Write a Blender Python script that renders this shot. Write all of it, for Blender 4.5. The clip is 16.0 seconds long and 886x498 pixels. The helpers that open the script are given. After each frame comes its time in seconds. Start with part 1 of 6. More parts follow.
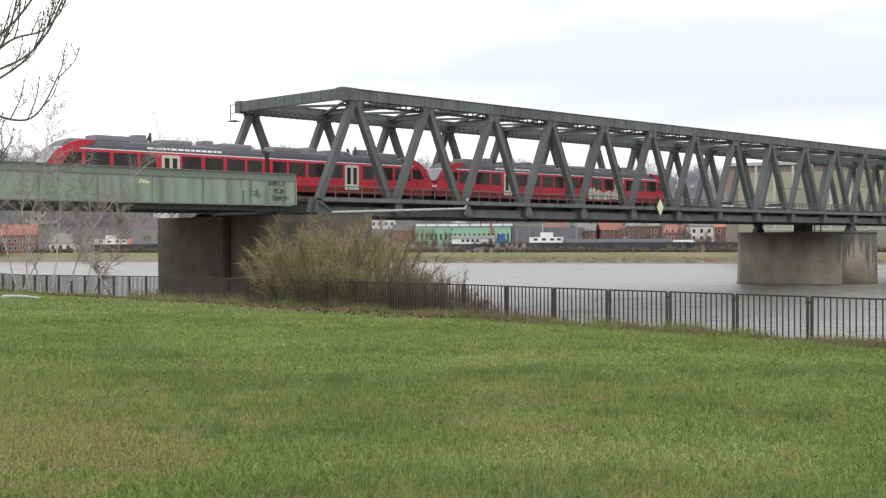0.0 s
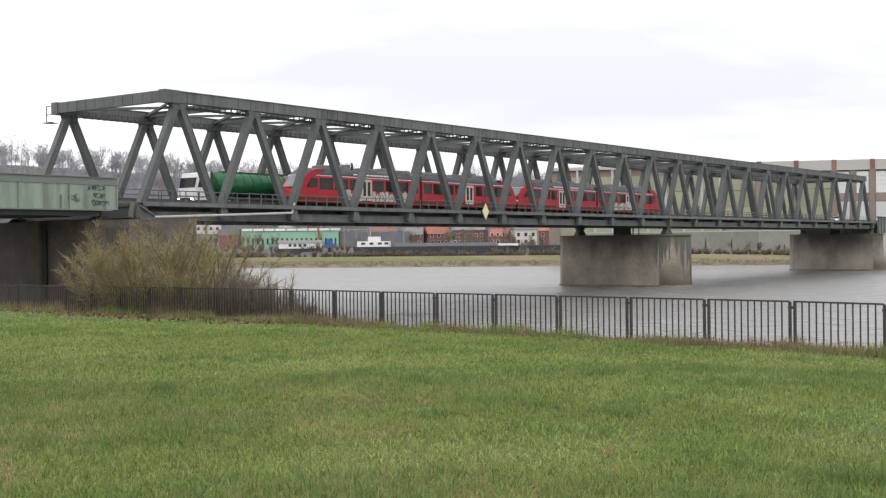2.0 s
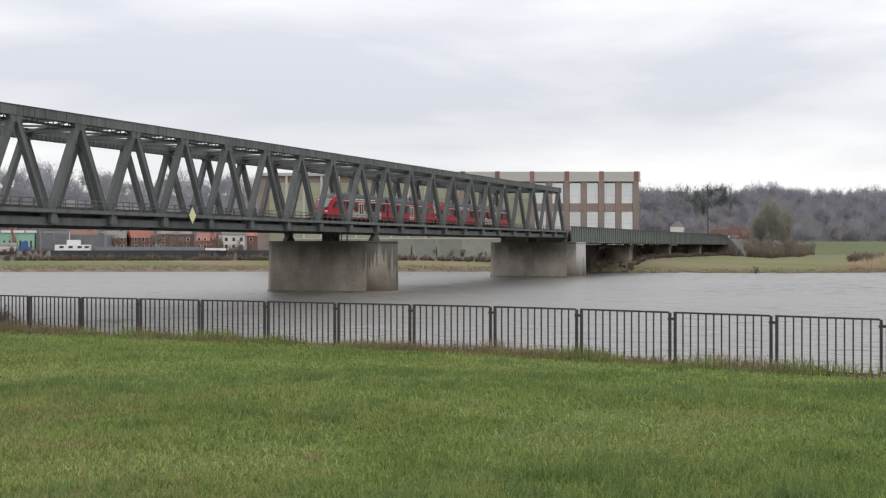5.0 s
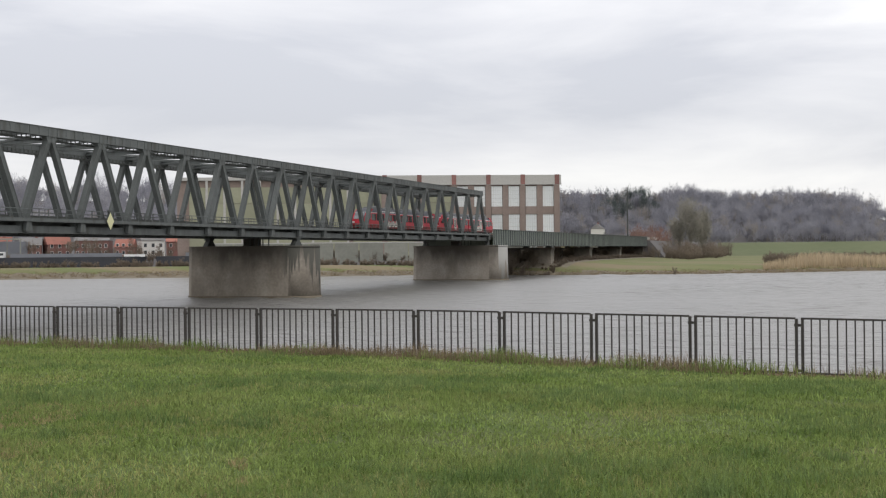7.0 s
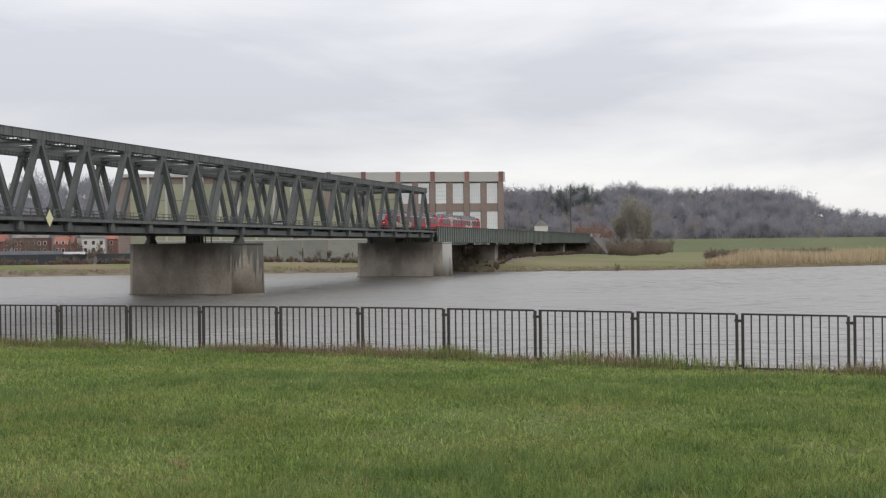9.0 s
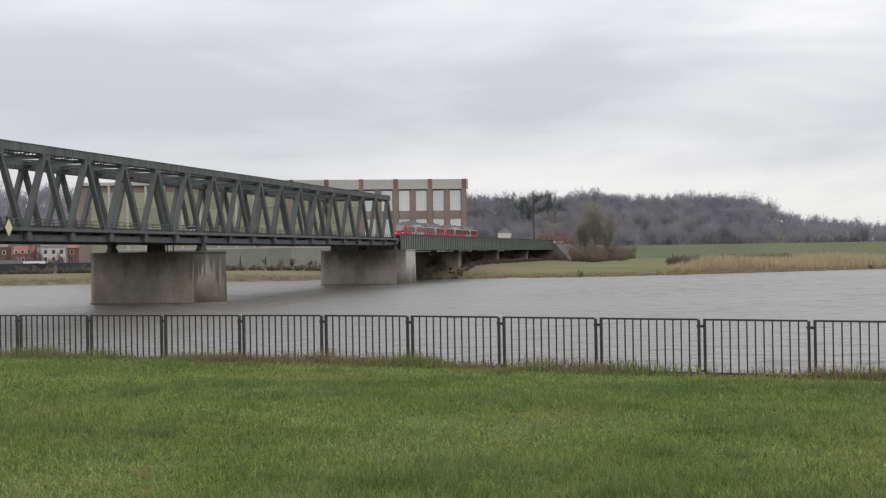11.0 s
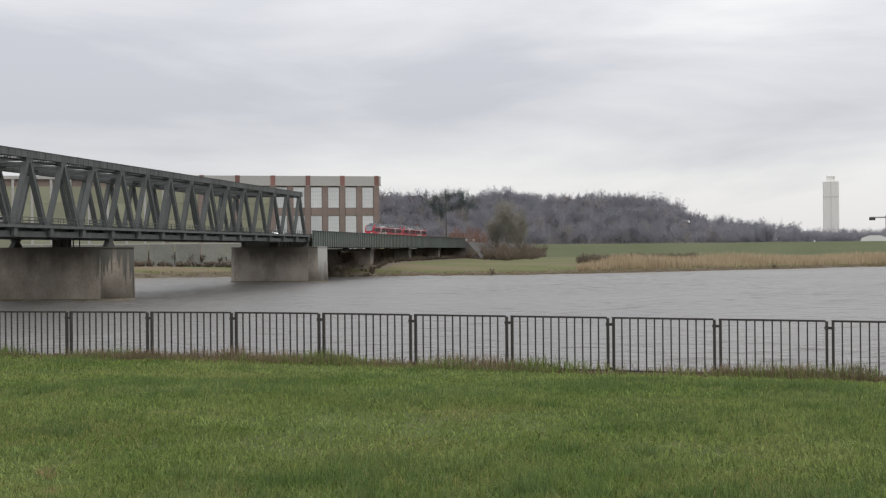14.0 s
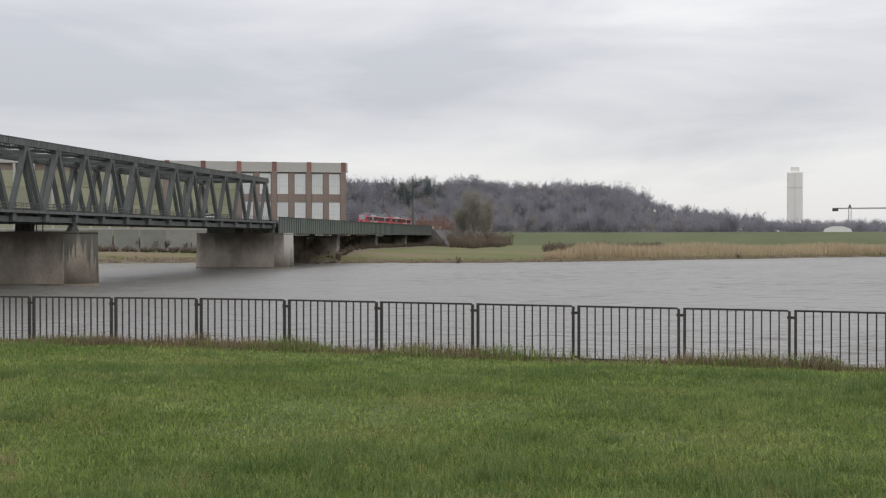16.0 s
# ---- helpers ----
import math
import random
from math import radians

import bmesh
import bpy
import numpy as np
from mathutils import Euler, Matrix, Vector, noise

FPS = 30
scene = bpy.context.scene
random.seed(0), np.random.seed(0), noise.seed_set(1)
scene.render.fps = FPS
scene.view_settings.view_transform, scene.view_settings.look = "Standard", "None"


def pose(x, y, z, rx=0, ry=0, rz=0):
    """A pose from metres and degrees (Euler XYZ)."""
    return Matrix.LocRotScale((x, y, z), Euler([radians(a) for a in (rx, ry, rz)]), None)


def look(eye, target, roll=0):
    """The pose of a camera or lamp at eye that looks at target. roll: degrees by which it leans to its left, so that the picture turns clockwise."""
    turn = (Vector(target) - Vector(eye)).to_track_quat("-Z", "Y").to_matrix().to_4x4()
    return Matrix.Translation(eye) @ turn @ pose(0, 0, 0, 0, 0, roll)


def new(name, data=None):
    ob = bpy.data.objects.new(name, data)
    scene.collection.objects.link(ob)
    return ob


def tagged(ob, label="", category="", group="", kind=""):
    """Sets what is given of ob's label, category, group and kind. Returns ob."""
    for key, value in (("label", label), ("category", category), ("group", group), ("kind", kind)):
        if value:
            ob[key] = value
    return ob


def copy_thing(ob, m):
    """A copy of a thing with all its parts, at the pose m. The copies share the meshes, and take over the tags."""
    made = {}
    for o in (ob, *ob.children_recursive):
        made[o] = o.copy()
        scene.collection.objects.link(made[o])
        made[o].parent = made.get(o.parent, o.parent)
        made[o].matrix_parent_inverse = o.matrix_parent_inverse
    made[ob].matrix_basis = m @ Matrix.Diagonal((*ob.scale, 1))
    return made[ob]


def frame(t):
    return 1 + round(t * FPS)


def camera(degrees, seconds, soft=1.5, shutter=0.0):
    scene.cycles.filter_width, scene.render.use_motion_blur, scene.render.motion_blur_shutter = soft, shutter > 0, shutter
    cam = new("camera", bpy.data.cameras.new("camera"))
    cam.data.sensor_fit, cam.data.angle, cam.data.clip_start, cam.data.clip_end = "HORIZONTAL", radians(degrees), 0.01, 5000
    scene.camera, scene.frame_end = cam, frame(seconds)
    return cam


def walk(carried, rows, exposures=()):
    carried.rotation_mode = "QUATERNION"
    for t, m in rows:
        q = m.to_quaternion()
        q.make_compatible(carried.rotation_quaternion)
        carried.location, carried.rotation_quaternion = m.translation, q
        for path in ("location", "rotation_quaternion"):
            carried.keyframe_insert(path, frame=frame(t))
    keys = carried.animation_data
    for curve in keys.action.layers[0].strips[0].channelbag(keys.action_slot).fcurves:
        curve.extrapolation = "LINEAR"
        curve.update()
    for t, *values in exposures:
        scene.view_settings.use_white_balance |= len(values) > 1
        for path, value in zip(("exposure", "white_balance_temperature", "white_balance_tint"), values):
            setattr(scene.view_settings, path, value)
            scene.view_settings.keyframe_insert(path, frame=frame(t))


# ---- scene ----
cam = camera(40.07, 16.0, soft=1.25)
EYE = (0.0, 0.0, 1.6)
# seconds, yaw, pitch, roll: a hand-held pan from one spot
PAN = [
    (0.0, -45.788, -0.404, 0.266), (0.5, -47.223, -0.36, 0.355), (1.0, -49.195, -0.301, 0.462),
    (1.5, -51.531, -0.281, 0.544), (2.0, -53.903, -0.263, 0.601), (2.5, -56.604, -0.321, 0.446),
    (3.0, -59.136, -0.246, 0.264), (3.5, -61.902, -0.207, 0.19), (4.0, -64.352, -0.262, 0.004),
    (4.5, -66.147, -0.195, -0.081), (4.7, -66.742, -0.147, -0.051), (6.8, -71.023, 0.111, 0.566),
    (7.0, -71.227, 0.084, 0.545), (7.5, -71.996, -0.041, 0.687), (8.0, -72.613, -0.129, 0.672),
    (8.5, -73.3, -0.136, 0.661), (9.0, -73.858, -0.085, 0.628), (11.5, -76.186, 0.231, 0.853),
    (12.0, -76.971, 0.166, 0.703), (12.5, -77.853, 0.095, 0.686), (13.0, -78.544, 0.038, 0.568),
    (13.5, -79.191, 0.035, 0.49), (14.0, -79.719, 0.07, 0.514), (14.5, -80.207, 0.051, 0.346),
    (15.0, -80.732, -0.132, 0.289), (15.5, -81.063, -0.336, 0.196), (16.0, -81.297, -0.526, 0.066),
]
EXPOSURE = [(0.0, 0.8), (2.0, 0.82), (3.5, 0.66), (7.0, 0.4), (9.0, 0.36), (12.5, 0.22), (16.0, 0.2)]
walk(cam, [(t, pose(*EYE, 90 + pitch, roll, yaw)) for t, yaw, pitch, roll in PAN], EXPOSURE)

# ---- world and light: a bright overcast day ----
world = bpy.data.worlds.new("overcast_sky")
scene.world = world
world.use_nodes = True


def build_world():
    nt = world.node_tree
    nt.nodes.clear()
    N, L = nt.nodes.new, nt.links.new
    out, bg = N("ShaderNodeOutputWorld"), N("ShaderNodeBackground")
    sky = N("ShaderNodeTexSky")
    sky.sky_type, sky.sun_disc = "NISHITA", False
    sky.sun_elevation, sky.sun_rotation = radians(50), radians(237)
    skyg = N("ShaderNodeVectorMath")
    skyg.operation = "SCALE"
    skyg.inputs[3].default_value = 0.07
    tc, mp = N("ShaderNodeTexCoord"), N("ShaderNodeMapping")
    mp.inputs["Scale"].default_value = (1.3, 1.3, 7.0)
    n1, n2 = N("ShaderNodeTexNoise"), N("ShaderNodeTexNoise")
    n1.inputs["Scale"].default_value, n1.inputs["Detail"].default_value, n1.inputs["Roughness"].default_value = 2.2, 8, 0.55
    n2.inputs["Scale"].default_value, n2.inputs["Detail"].default_value = 0.9, 3
    n1.inputs["Distortion"].default_value = 0.4
    add = N("ShaderNodeMath")
    add.operation = "MULTIPLY_ADD"
    add.inputs[1].default_value = 0.55
    ramp = N("ShaderNodeValToRGB")
    e = ramp.color_ramp.elements
    e[0].position, e[0].color = 0.61, (0.528, 0.535, 0.575, 1)
    e[1].position, e[1].color = 0.88, (0.832, 0.822, 0.817, 1)
    mid = ramp.color_ramp.elements.new(0.75)
    mid.color = (0.682, 0.679, 0.70, 1)
    mix = N("ShaderNodeMix")
    mix.data_type = "RGBA"
    mix.inputs[0].default_value = 0.9
    L(tc.outputs["Generated"], mp.inputs["Vector"])
    L(mp.outputs[0], n1.inputs["Vector"])
    L(mp.outputs[0], n2.inputs["Vector"])
    L(n1.outputs["Fac"], add.inputs[0])
    L(n2.outputs["Fac"], add.inputs[2])
    L(add.outputs[0], ramp.inputs[0])
    L(sky.outputs[0], skyg.inputs[0])
    L(skyg.outputs[0], mix.inputs[6])
    L(ramp.outputs[0], mix.inputs[7])
    L(mix.outputs[2], bg.inputs["Color"])
    # the cloud is thinner, and so brighter, towards the hidden sun
    dot = N("ShaderNodeVectorMath")
    dot.operation = "DOT_PRODUCT"
    dot.inputs[1].default_value = (-0.1, -0.3, 0.95)
    L(tc.outputs["Generated"], dot.inputs[0])
    glow = N("ShaderNodeMapRange")
    glow.inputs[1].default_value, glow.inputs[2].default_value = -1.0, 1.0
    glow.inputs[3].default_value, glow.inputs[4].default_value = 0.93, 1.07
    L(dot.outputs["Value"], glow.inputs[0])
    sep, rise, both = N("ShaderNodeSeparateXYZ"), N("ShaderNodeMapRange"), N("ShaderNodeMath")
    L(tc.outputs["Generated"], sep.inputs[0])
    L(sep.outputs["Z"], rise.inputs[0])
    rise.inputs[1].default_value, rise.inputs[2].default_value = 0.0, 0.22
    rise.inputs[3].default_value, rise.inputs[4].default_value = 0.88, 1.13
    both.operation = "MULTIPLY"
    L(glow.outputs[0], both.inputs[0])
    L(rise.outputs[0], both.inputs[1])
    L(both.outputs[0], bg.inputs["Strength"])
    L(bg.outputs[0], out.inputs["Surface"])


build_world()
sun = new("sun", bpy.data.lights.new("sun", "SUN"))
sun.data.energy, sun.data.angle, sun.data.color = 0.55, radians(60), (1.0, 0.97, 0.93)
sun.matrix_world = look((-50, -32, 75), (0, 0, 0))


# ---- materials ----
def mat(name, col, col2=None, rough=0.6, metal=0.0, scale=3.0, bump=0.0, fine=40.0, streak=None, spec=0.5, random_amount=0.0, island=0.0, mixpos=(0.35, 0.7), stain=None, stain_scale=0.4, stain_pos=(0.55, 0.75), thin=0.0):
    """Two-scale noise between col and col2, optional stains, relief and variation from piece to piece."""
    m = bpy.data.materials.new(name)
    m.use_nodes = True
    nt = m.node_tree
    N, L = nt.nodes.new, nt.links.new
    b = nt.nodes["Principled BSDF"]
    b.inputs["Roughness"].default_value, b.inputs["Metallic"].default_value = rough, metal
    b.inputs["Specular IOR Level"].default_value = spec
    col2 = col2 or tuple(c * 0.8 for c in col)
    tc, mp = N("ShaderNodeTexCoord"), N("ShaderNodeMapping")
    if streak:
        mp.inputs["Scale"].default_value = streak
    L(tc.outputs["Object"], mp.inputs["Vector"])
    big, small = N("ShaderNodeTexNoise"), N("ShaderNodeTexNoise")
    big.inputs["Scale"].default_value, big.inputs["Detail"].default_value = scale, 6
    small.inputs["Scale"].default_value, small.inputs["Detail"].default_value = fine, 4
    L(mp.outputs[0], big.inputs["Vector"])
    L(tc.outputs["Object"], small.inputs["Vector"])
    av = N("ShaderNodeMath")
    av.operation = "MULTIPLY_ADD"
    av.inputs[1].default_value = 0.4
    sub = N("ShaderNodeMath")
    sub.operation = "MULTIPLY"
    sub.inputs[1].default_value = 0.6
    L(big.outputs["Fac"], sub.inputs[0])
    L(small.outputs["Fac"], av.inputs[0])
    L(sub.outputs[0], av.inputs[2])
    ramp = N("ShaderNodeValToRGB")
    ramp.color_ramp.elements[0].position, ramp.color_ramp.elements[0].color = mixpos[0], (*col, 1)
    ramp.color_ramp.elements[1].position, ramp.color_ramp.elements[1].color = mixpos[1], (*col2, 1)
    L(av.outputs[0], ramp.inputs[0])
    colour = ramp.outputs[0]
    if stain:
        sn = N("ShaderNodeTexNoise")
        sn.inputs["Scale"].default_value, sn.inputs["Detail"].default_value = stain_scale, 7
        L(mp.outputs[0], sn.inputs["Vector"])
        sr = N("ShaderNodeMapRange")
        sr.inputs[1].default_value, sr.inputs[2].default_value = stain_pos
        L(sn.outputs["Fac"], sr.inputs[0])
        sm = N("ShaderNodeMix")
        sm.data_type = "RGBA"
        L(sr.outputs[0], sm.inputs[0])
        L(colour, sm.inputs[6])
        sm.inputs[7].default_value = (*stain, 1)
        colour = sm.outputs[2]
    if random_amount or island:
        src = N("ShaderNodeNewGeometry").outputs["Random Per Island"] if island else N("ShaderNodeObjectInfo").outputs["Random"]
        amount = island or random_amount
        mr = N("ShaderNodeMapRange")
        mr.inputs[3].default_value, mr.inputs[4].default_value = 1 - amount, 1 + amount
        L(src, mr.inputs[0])
        hs = N("ShaderNodeHueSaturation")
        L(mr.outputs[0], hs.inputs["Value"])
        L(colour, hs.inputs["Color"])
        colour = hs.outputs[0]
    L(colour, b.inputs["Base Color"])
    if bump:
        bp = N("ShaderNodeBump")
        bp.inputs["Strength"].default_value, bp.inputs["Distance"].default_value = bump, 0.02
        L(av.outputs[0], bp.inputs["Height"])
        L(bp.outputs[0], b.inputs["Normal"])
    if thin:
        # light that passes through thin leaves and twigs
        tr, mx = N("ShaderNodeBsdfTranslucent"), N("ShaderNodeMixShader")
        mx.inputs[0].default_value = thin
        L(colour, tr.inputs["Color"])
        L(b.outputs[0], mx.inputs[1])
        L(tr.outputs[0], mx.inputs[2])
        L(mx.outputs[0], nt.nodes["Material Output"].inputs["Surface"])
    return m


STEEL = mat("grey_green_steel", (0.094, 0.103, 0.1), (0.142, 0.153, 0.148), 0.6, spec=0.25, scale=0.5, fine=6, streak=(1, 1, 0.25), stain=(0.075, 0.076, 0.068), stain_scale=0.9, random_amount=0.13)
STEEL_DARK = mat("dark_grey_steel", (0.05, 0.055, 0.05), (0.08, 0.085, 0.078), 0.65, scale=0.6, fine=8)
GIRDER = mat("pale_green_painted_girder", (0.205, 0.262, 0.208), (0.275, 0.33, 0.272), 0.55, scale=0.6, fine=7, streak=(1, 1, 0.14), stain=(0.115, 0.125, 0.095), stain_scale=1.1, stain_pos=(0.44, 0.74))
GIRDER_TOP = mat("grey_green_girder_top", (0.135, 0.16, 0.138), (0.165, 0.19, 0.165), 0.55, scale=0.6, fine=5)
CONCRETE = mat("weathered_concrete", (0.225, 0.195, 0.158), (0.39, 0.348, 0.29), 0.9, scale=0.4, fine=3.0, bump=0.35, streak=(1, 1, 0.8), stain=(0.19, 0.165, 0.135), stain_scale=0.22, stain_pos=(0.48, 0.7))
CONCRETE_DARK = mat("dark_brown_concrete", (0.075, 0.062, 0.05), (0.145, 0.122, 0.1), 0.9, scale=0.5, fine=5, bump=0.3, stain=(0.05, 0.043, 0.035), stain_scale=0.35)


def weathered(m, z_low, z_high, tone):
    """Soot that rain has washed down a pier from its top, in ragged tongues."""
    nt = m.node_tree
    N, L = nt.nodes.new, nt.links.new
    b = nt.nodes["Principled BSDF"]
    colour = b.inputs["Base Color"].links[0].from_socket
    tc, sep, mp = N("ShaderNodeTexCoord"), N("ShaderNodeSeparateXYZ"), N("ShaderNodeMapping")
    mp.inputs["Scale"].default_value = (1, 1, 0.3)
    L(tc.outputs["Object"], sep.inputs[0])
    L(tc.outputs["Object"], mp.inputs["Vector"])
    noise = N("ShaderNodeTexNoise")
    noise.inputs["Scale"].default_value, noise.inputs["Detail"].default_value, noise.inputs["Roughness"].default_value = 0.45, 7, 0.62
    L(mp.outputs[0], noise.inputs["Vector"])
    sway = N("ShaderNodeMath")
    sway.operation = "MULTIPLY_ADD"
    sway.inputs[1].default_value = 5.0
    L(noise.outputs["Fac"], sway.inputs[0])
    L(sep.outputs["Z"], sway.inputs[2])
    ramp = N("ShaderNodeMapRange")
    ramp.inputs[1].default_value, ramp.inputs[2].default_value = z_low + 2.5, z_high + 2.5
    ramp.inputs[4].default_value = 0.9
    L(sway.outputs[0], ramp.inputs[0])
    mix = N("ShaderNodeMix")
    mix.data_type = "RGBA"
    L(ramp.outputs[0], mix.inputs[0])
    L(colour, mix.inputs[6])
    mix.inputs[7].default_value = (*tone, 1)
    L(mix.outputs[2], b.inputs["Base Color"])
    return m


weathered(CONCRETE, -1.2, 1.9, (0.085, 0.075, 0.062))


def drips(m, y_clear, y_full, tone, z_end, low=0.5):
    """Long runs of one tone down a pier's rounded nose, such as dark rainwater."""
    nt = m.node_tree
    N, L = nt.nodes.new, nt.links.new
    b = nt.nodes["Principled BSDF"]
    colour = b.inputs["Base Color"].links[0].from_socket
    tc, sep, mp = N("ShaderNodeTexCoord"), N("ShaderNodeSeparateXYZ"), N("ShaderNodeMapping")
    mp.inputs["Scale"].default_value = (1.5, 1.5, 0.1)
    L(tc.outputs["Object"], sep.inputs[0])
    L(tc.outputs["Object"], mp.inputs["Vector"])
    noise_n = N("ShaderNodeTexNoise")
    noise_n.inputs["Scale"].default_value, noise_n.inputs["Detail"].default_value = 1.0, 5
    L(mp.outputs[0], noise_n.inputs["Vector"])
    down = N("ShaderNodeMapRange")
    down.inputs[1].default_value, down.inputs[2].default_value = z_end, 2.6
    down.inputs[3].default_value, down.inputs[4].default_value = -0.25, 0.14
    L(sep.outputs["Z"], down.inputs[0])
    add = N("ShaderNodeMath")
    L(noise_n.outputs["Fac"], add.inputs[0])
    L(down.outputs[0], add.inputs[1])
    run = N("ShaderNodeMapRange")
    run.inputs[1].default_value, run.inputs[2].default_value, run.inputs[4].default_value = low, low + 0.06, 0.9
    L(add.outputs[0], run.inputs[0])
    nose = N("ShaderNodeMapRange")
    nose.inputs[1].default_value, nose.inputs[2].default_value = y_clear, y_full
    L(sep.outputs["Y"], nose.inputs[0])
    both = N("ShaderNodeMath")
    both.operation = "MULTIPLY"
    L(run.outputs[0], both.inputs[0])
    L(nose.outputs[0], both.inputs[1])
    mix = N("ShaderNodeMix")
    mix.data_type = "RGBA"
    L(both.outputs[0], mix.inputs[0])
    L(colour, mix.inputs[6])
    mix.inputs[7].default_value = (*tone, 1)
    L(mix.outputs[2], b.inputs["Base Color"])
    return m


drips(CONCRETE, 81.2, 79.8, (0.07, 0.07, 0.058), -5.5, 0.47)
CONCRETE_PALE_NOSE = mat("pale_nosed_concrete", (0.25, 0.22, 0.185), (0.39, 0.355, 0.305), 0.9, scale=0.4, fine=3.0, bump=0.35, streak=(1, 1, 0.8), stain=(0.17, 0.148, 0.12), stain_scale=0.22, stain_pos=(0.48, 0.7))
weathered(CONCRETE_PALE_NOSE, -2.0, 1.6, (0.08, 0.07, 0.058))
# a paler tone in long runs on the nose only, below y = 76.6
drips(CONCRETE_PALE_NOSE, 76.6, 76.5, (0.38, 0.375, 0.35), -14.0, 0.5)
CONCRETE_PALE = mat("pale_lime_streaks", (0.40, 0.39, 0.36), (0.50, 0.49, 0.46), 0.9, scale=2.0, fine=9)
BALLAST = mat("grey_brown_ballast", (0.12, 0.105, 0.09), (0.2, 0.18, 0.16), 0.95, scale=2, fine=9, bump=0.5)
ASPHALT = mat("asphalt", (0.05, 0.05, 0.052), (0.075, 0.075, 0.075), 0.9, scale=1, fine=20)
RAIL = mat("rusty_rail", (0.16, 0.10, 0.07), (0.25, 0.2, 0.17), 0.5, 0.6, scale=2)
FENCE_PAINT = mat("dark_brown_fence_paint", (0.028, 0.024, 0.022), (0.055, 0.045, 0.04), 0.5, scale=4, fine=50, random_amount=0.15)
RED = mat("traffic_red_paint", (0.5, 0.026, 0.045), (0.41, 0.024, 0.038), 0.4, scale=0.6, fine=4, stain=(0.28, 0.03, 0.03), stain_scale=0.5, stain_pos=(0.55, 0.85), spec=0.3)
RED_DUSTY = mat("brake_dusted_red_paint", (0.26, 0.028, 0.03), (0.17, 0.045, 0.04), 0.7, scale=0.5, fine=3, spec=0.2)
ROOF_GREY = mat("train_roof_grey", (0.085, 0.09, 0.105), (0.13, 0.135, 0.15), 0.6, scale=0.8, fine=6)
BAND = mat("dark_roof_band", (0.05, 0.053, 0.068), (0.075, 0.078, 0.09), 0.45, scale=0.8, fine=6)
EQUIP = mat("train_roof_equipment", (0.16, 0.165, 0.17), (0.23, 0.235, 0.24), 0.55, scale=2, fine=9)
DOOR_PALE = mat("dusty_cream_door_paint", (0.6, 0.57, 0.5), (0.5, 0.47, 0.42), 0.5, scale=1.5, fine=9)
WHITE = mat("white_paint", (0.78, 0.78, 0.77), (0.70, 0.70, 0.69), 0.45, scale=1.5, fine=12)
GLASS_DARK = mat("tinted_glass", (0.02, 0.017, 0.017), (0.045, 0.036, 0.034), 0.12, scale=0.4, fine=2, spec=0.2)
WINDSHIELD = mat("windscreen_glass", (0.16, 0.17, 0.185), (0.24, 0.25, 0.265), 0.08, scale=0.5, fine=2, spec=0.9)
BLACK = mat("black_rubber", (0.018, 0.018, 0.018), (0.03, 0.03, 0.03), 0.7)
UNDER = mat("dusty_running_gear", (0.045, 0.04, 0.036), (0.085, 0.075, 0.066), 0.8, scale=1.5)
SPRAY = mat("silver_spray_paint", (0.58, 0.56, 0.51), (0.42, 0.40, 0.35), 0.5, scale=3)
SPRAY_DARK = mat("black_spray_paint", (0.02, 0.022, 0.02), (0.035, 0.035, 0.033), 0.6)
GREEN_TANK = mat("green_tank_paint", (0.012, 0.10, 0.035), (0.016, 0.135, 0.05), 0.3, scale=0.5, fine=4)
CAR_SILVER = mat("silver_car_paint", (0.45, 0.46, 0.48), (0.5, 0.51, 0.53), 0.3, 0.3)
YELLOW = mat("faded_yellow_sign", (0.62, 0.60, 0.33), (0.68, 0.66, 0.42), 0.5, scale=3)
BRICK = mat("red_brown_brick", (0.215, 0.165, 0.14), (0.30, 0.24, 0.208), 0.9, scale=0.15, fine=1.6, island=0.06)
BRICK_RED = mat("bright_red_brick", (0.21, 0.105, 0.09), (0.27, 0.14, 0.122), 0.9, scale=0.3, fine=2, random_amount=0.2)
PLASTER = mat("pale_plaster", (0.60, 0.58, 0.54), (0.68, 0.66, 0.62), 0.9, scale=0.3, random_amount=0.1)
ROOF_RED = mat("red_roof_tiles", (0.29, 0.12, 0.09), (0.38, 0.16, 0.12), 0.85, scale=0.5, fine=3, random_amount=0.2)
ROOF_SLATE = mat("grey_roof", (0.18, 0.175, 0.17), (0.25, 0.24, 0.235), 0.85, scale=0.5, fine=3, random_amount=0.15)
HALL_GREEN = mat("mint_green_cladding", (0.24, 0.44, 0.31), (0.28, 0.48, 0.35), 0.6, scale=0.2, fine=3)
WALL_GREY = mat("grey_green_wall_panels", (0.20, 0.205, 0.175), (0.27, 0.27, 0.235), 0.85, scale=0.2, fine=1.2, random_amount=0.12)
OLIVE_PANEL = mat("olive_glass_cladding", (0.26, 0.265, 0.175), (0.32, 0.32, 0.225), 0.5, scale=0.15, fine=1, random_amount=0.12)
PANE_PALE = mat("pale_window_pane", (0.74, 0.76, 0.75), (0.62, 0.65, 0.64), 0.25, scale=0.2, fine=1, random_amount=0.12)
PANE_DARK = mat("dark_window_pane", (0.04, 0.045, 0.05), (0.09, 0.095, 0.1), 0.15, scale=0.3)
HULL = mat("black_ship_hull", (0.022, 0.024, 0.03), (0.05, 0.052, 0.06), 0.5, scale=0.2)
DECK_GREY = mat("grey_ship_deck", (0.16, 0.17, 0.19), (0.22, 0.23, 0.25), 0.7, scale=0.3)
BLUE = mat("blue_machine_paint", (0.03, 0.09, 0.28), (0.04, 0.12, 0.33), 0.5)
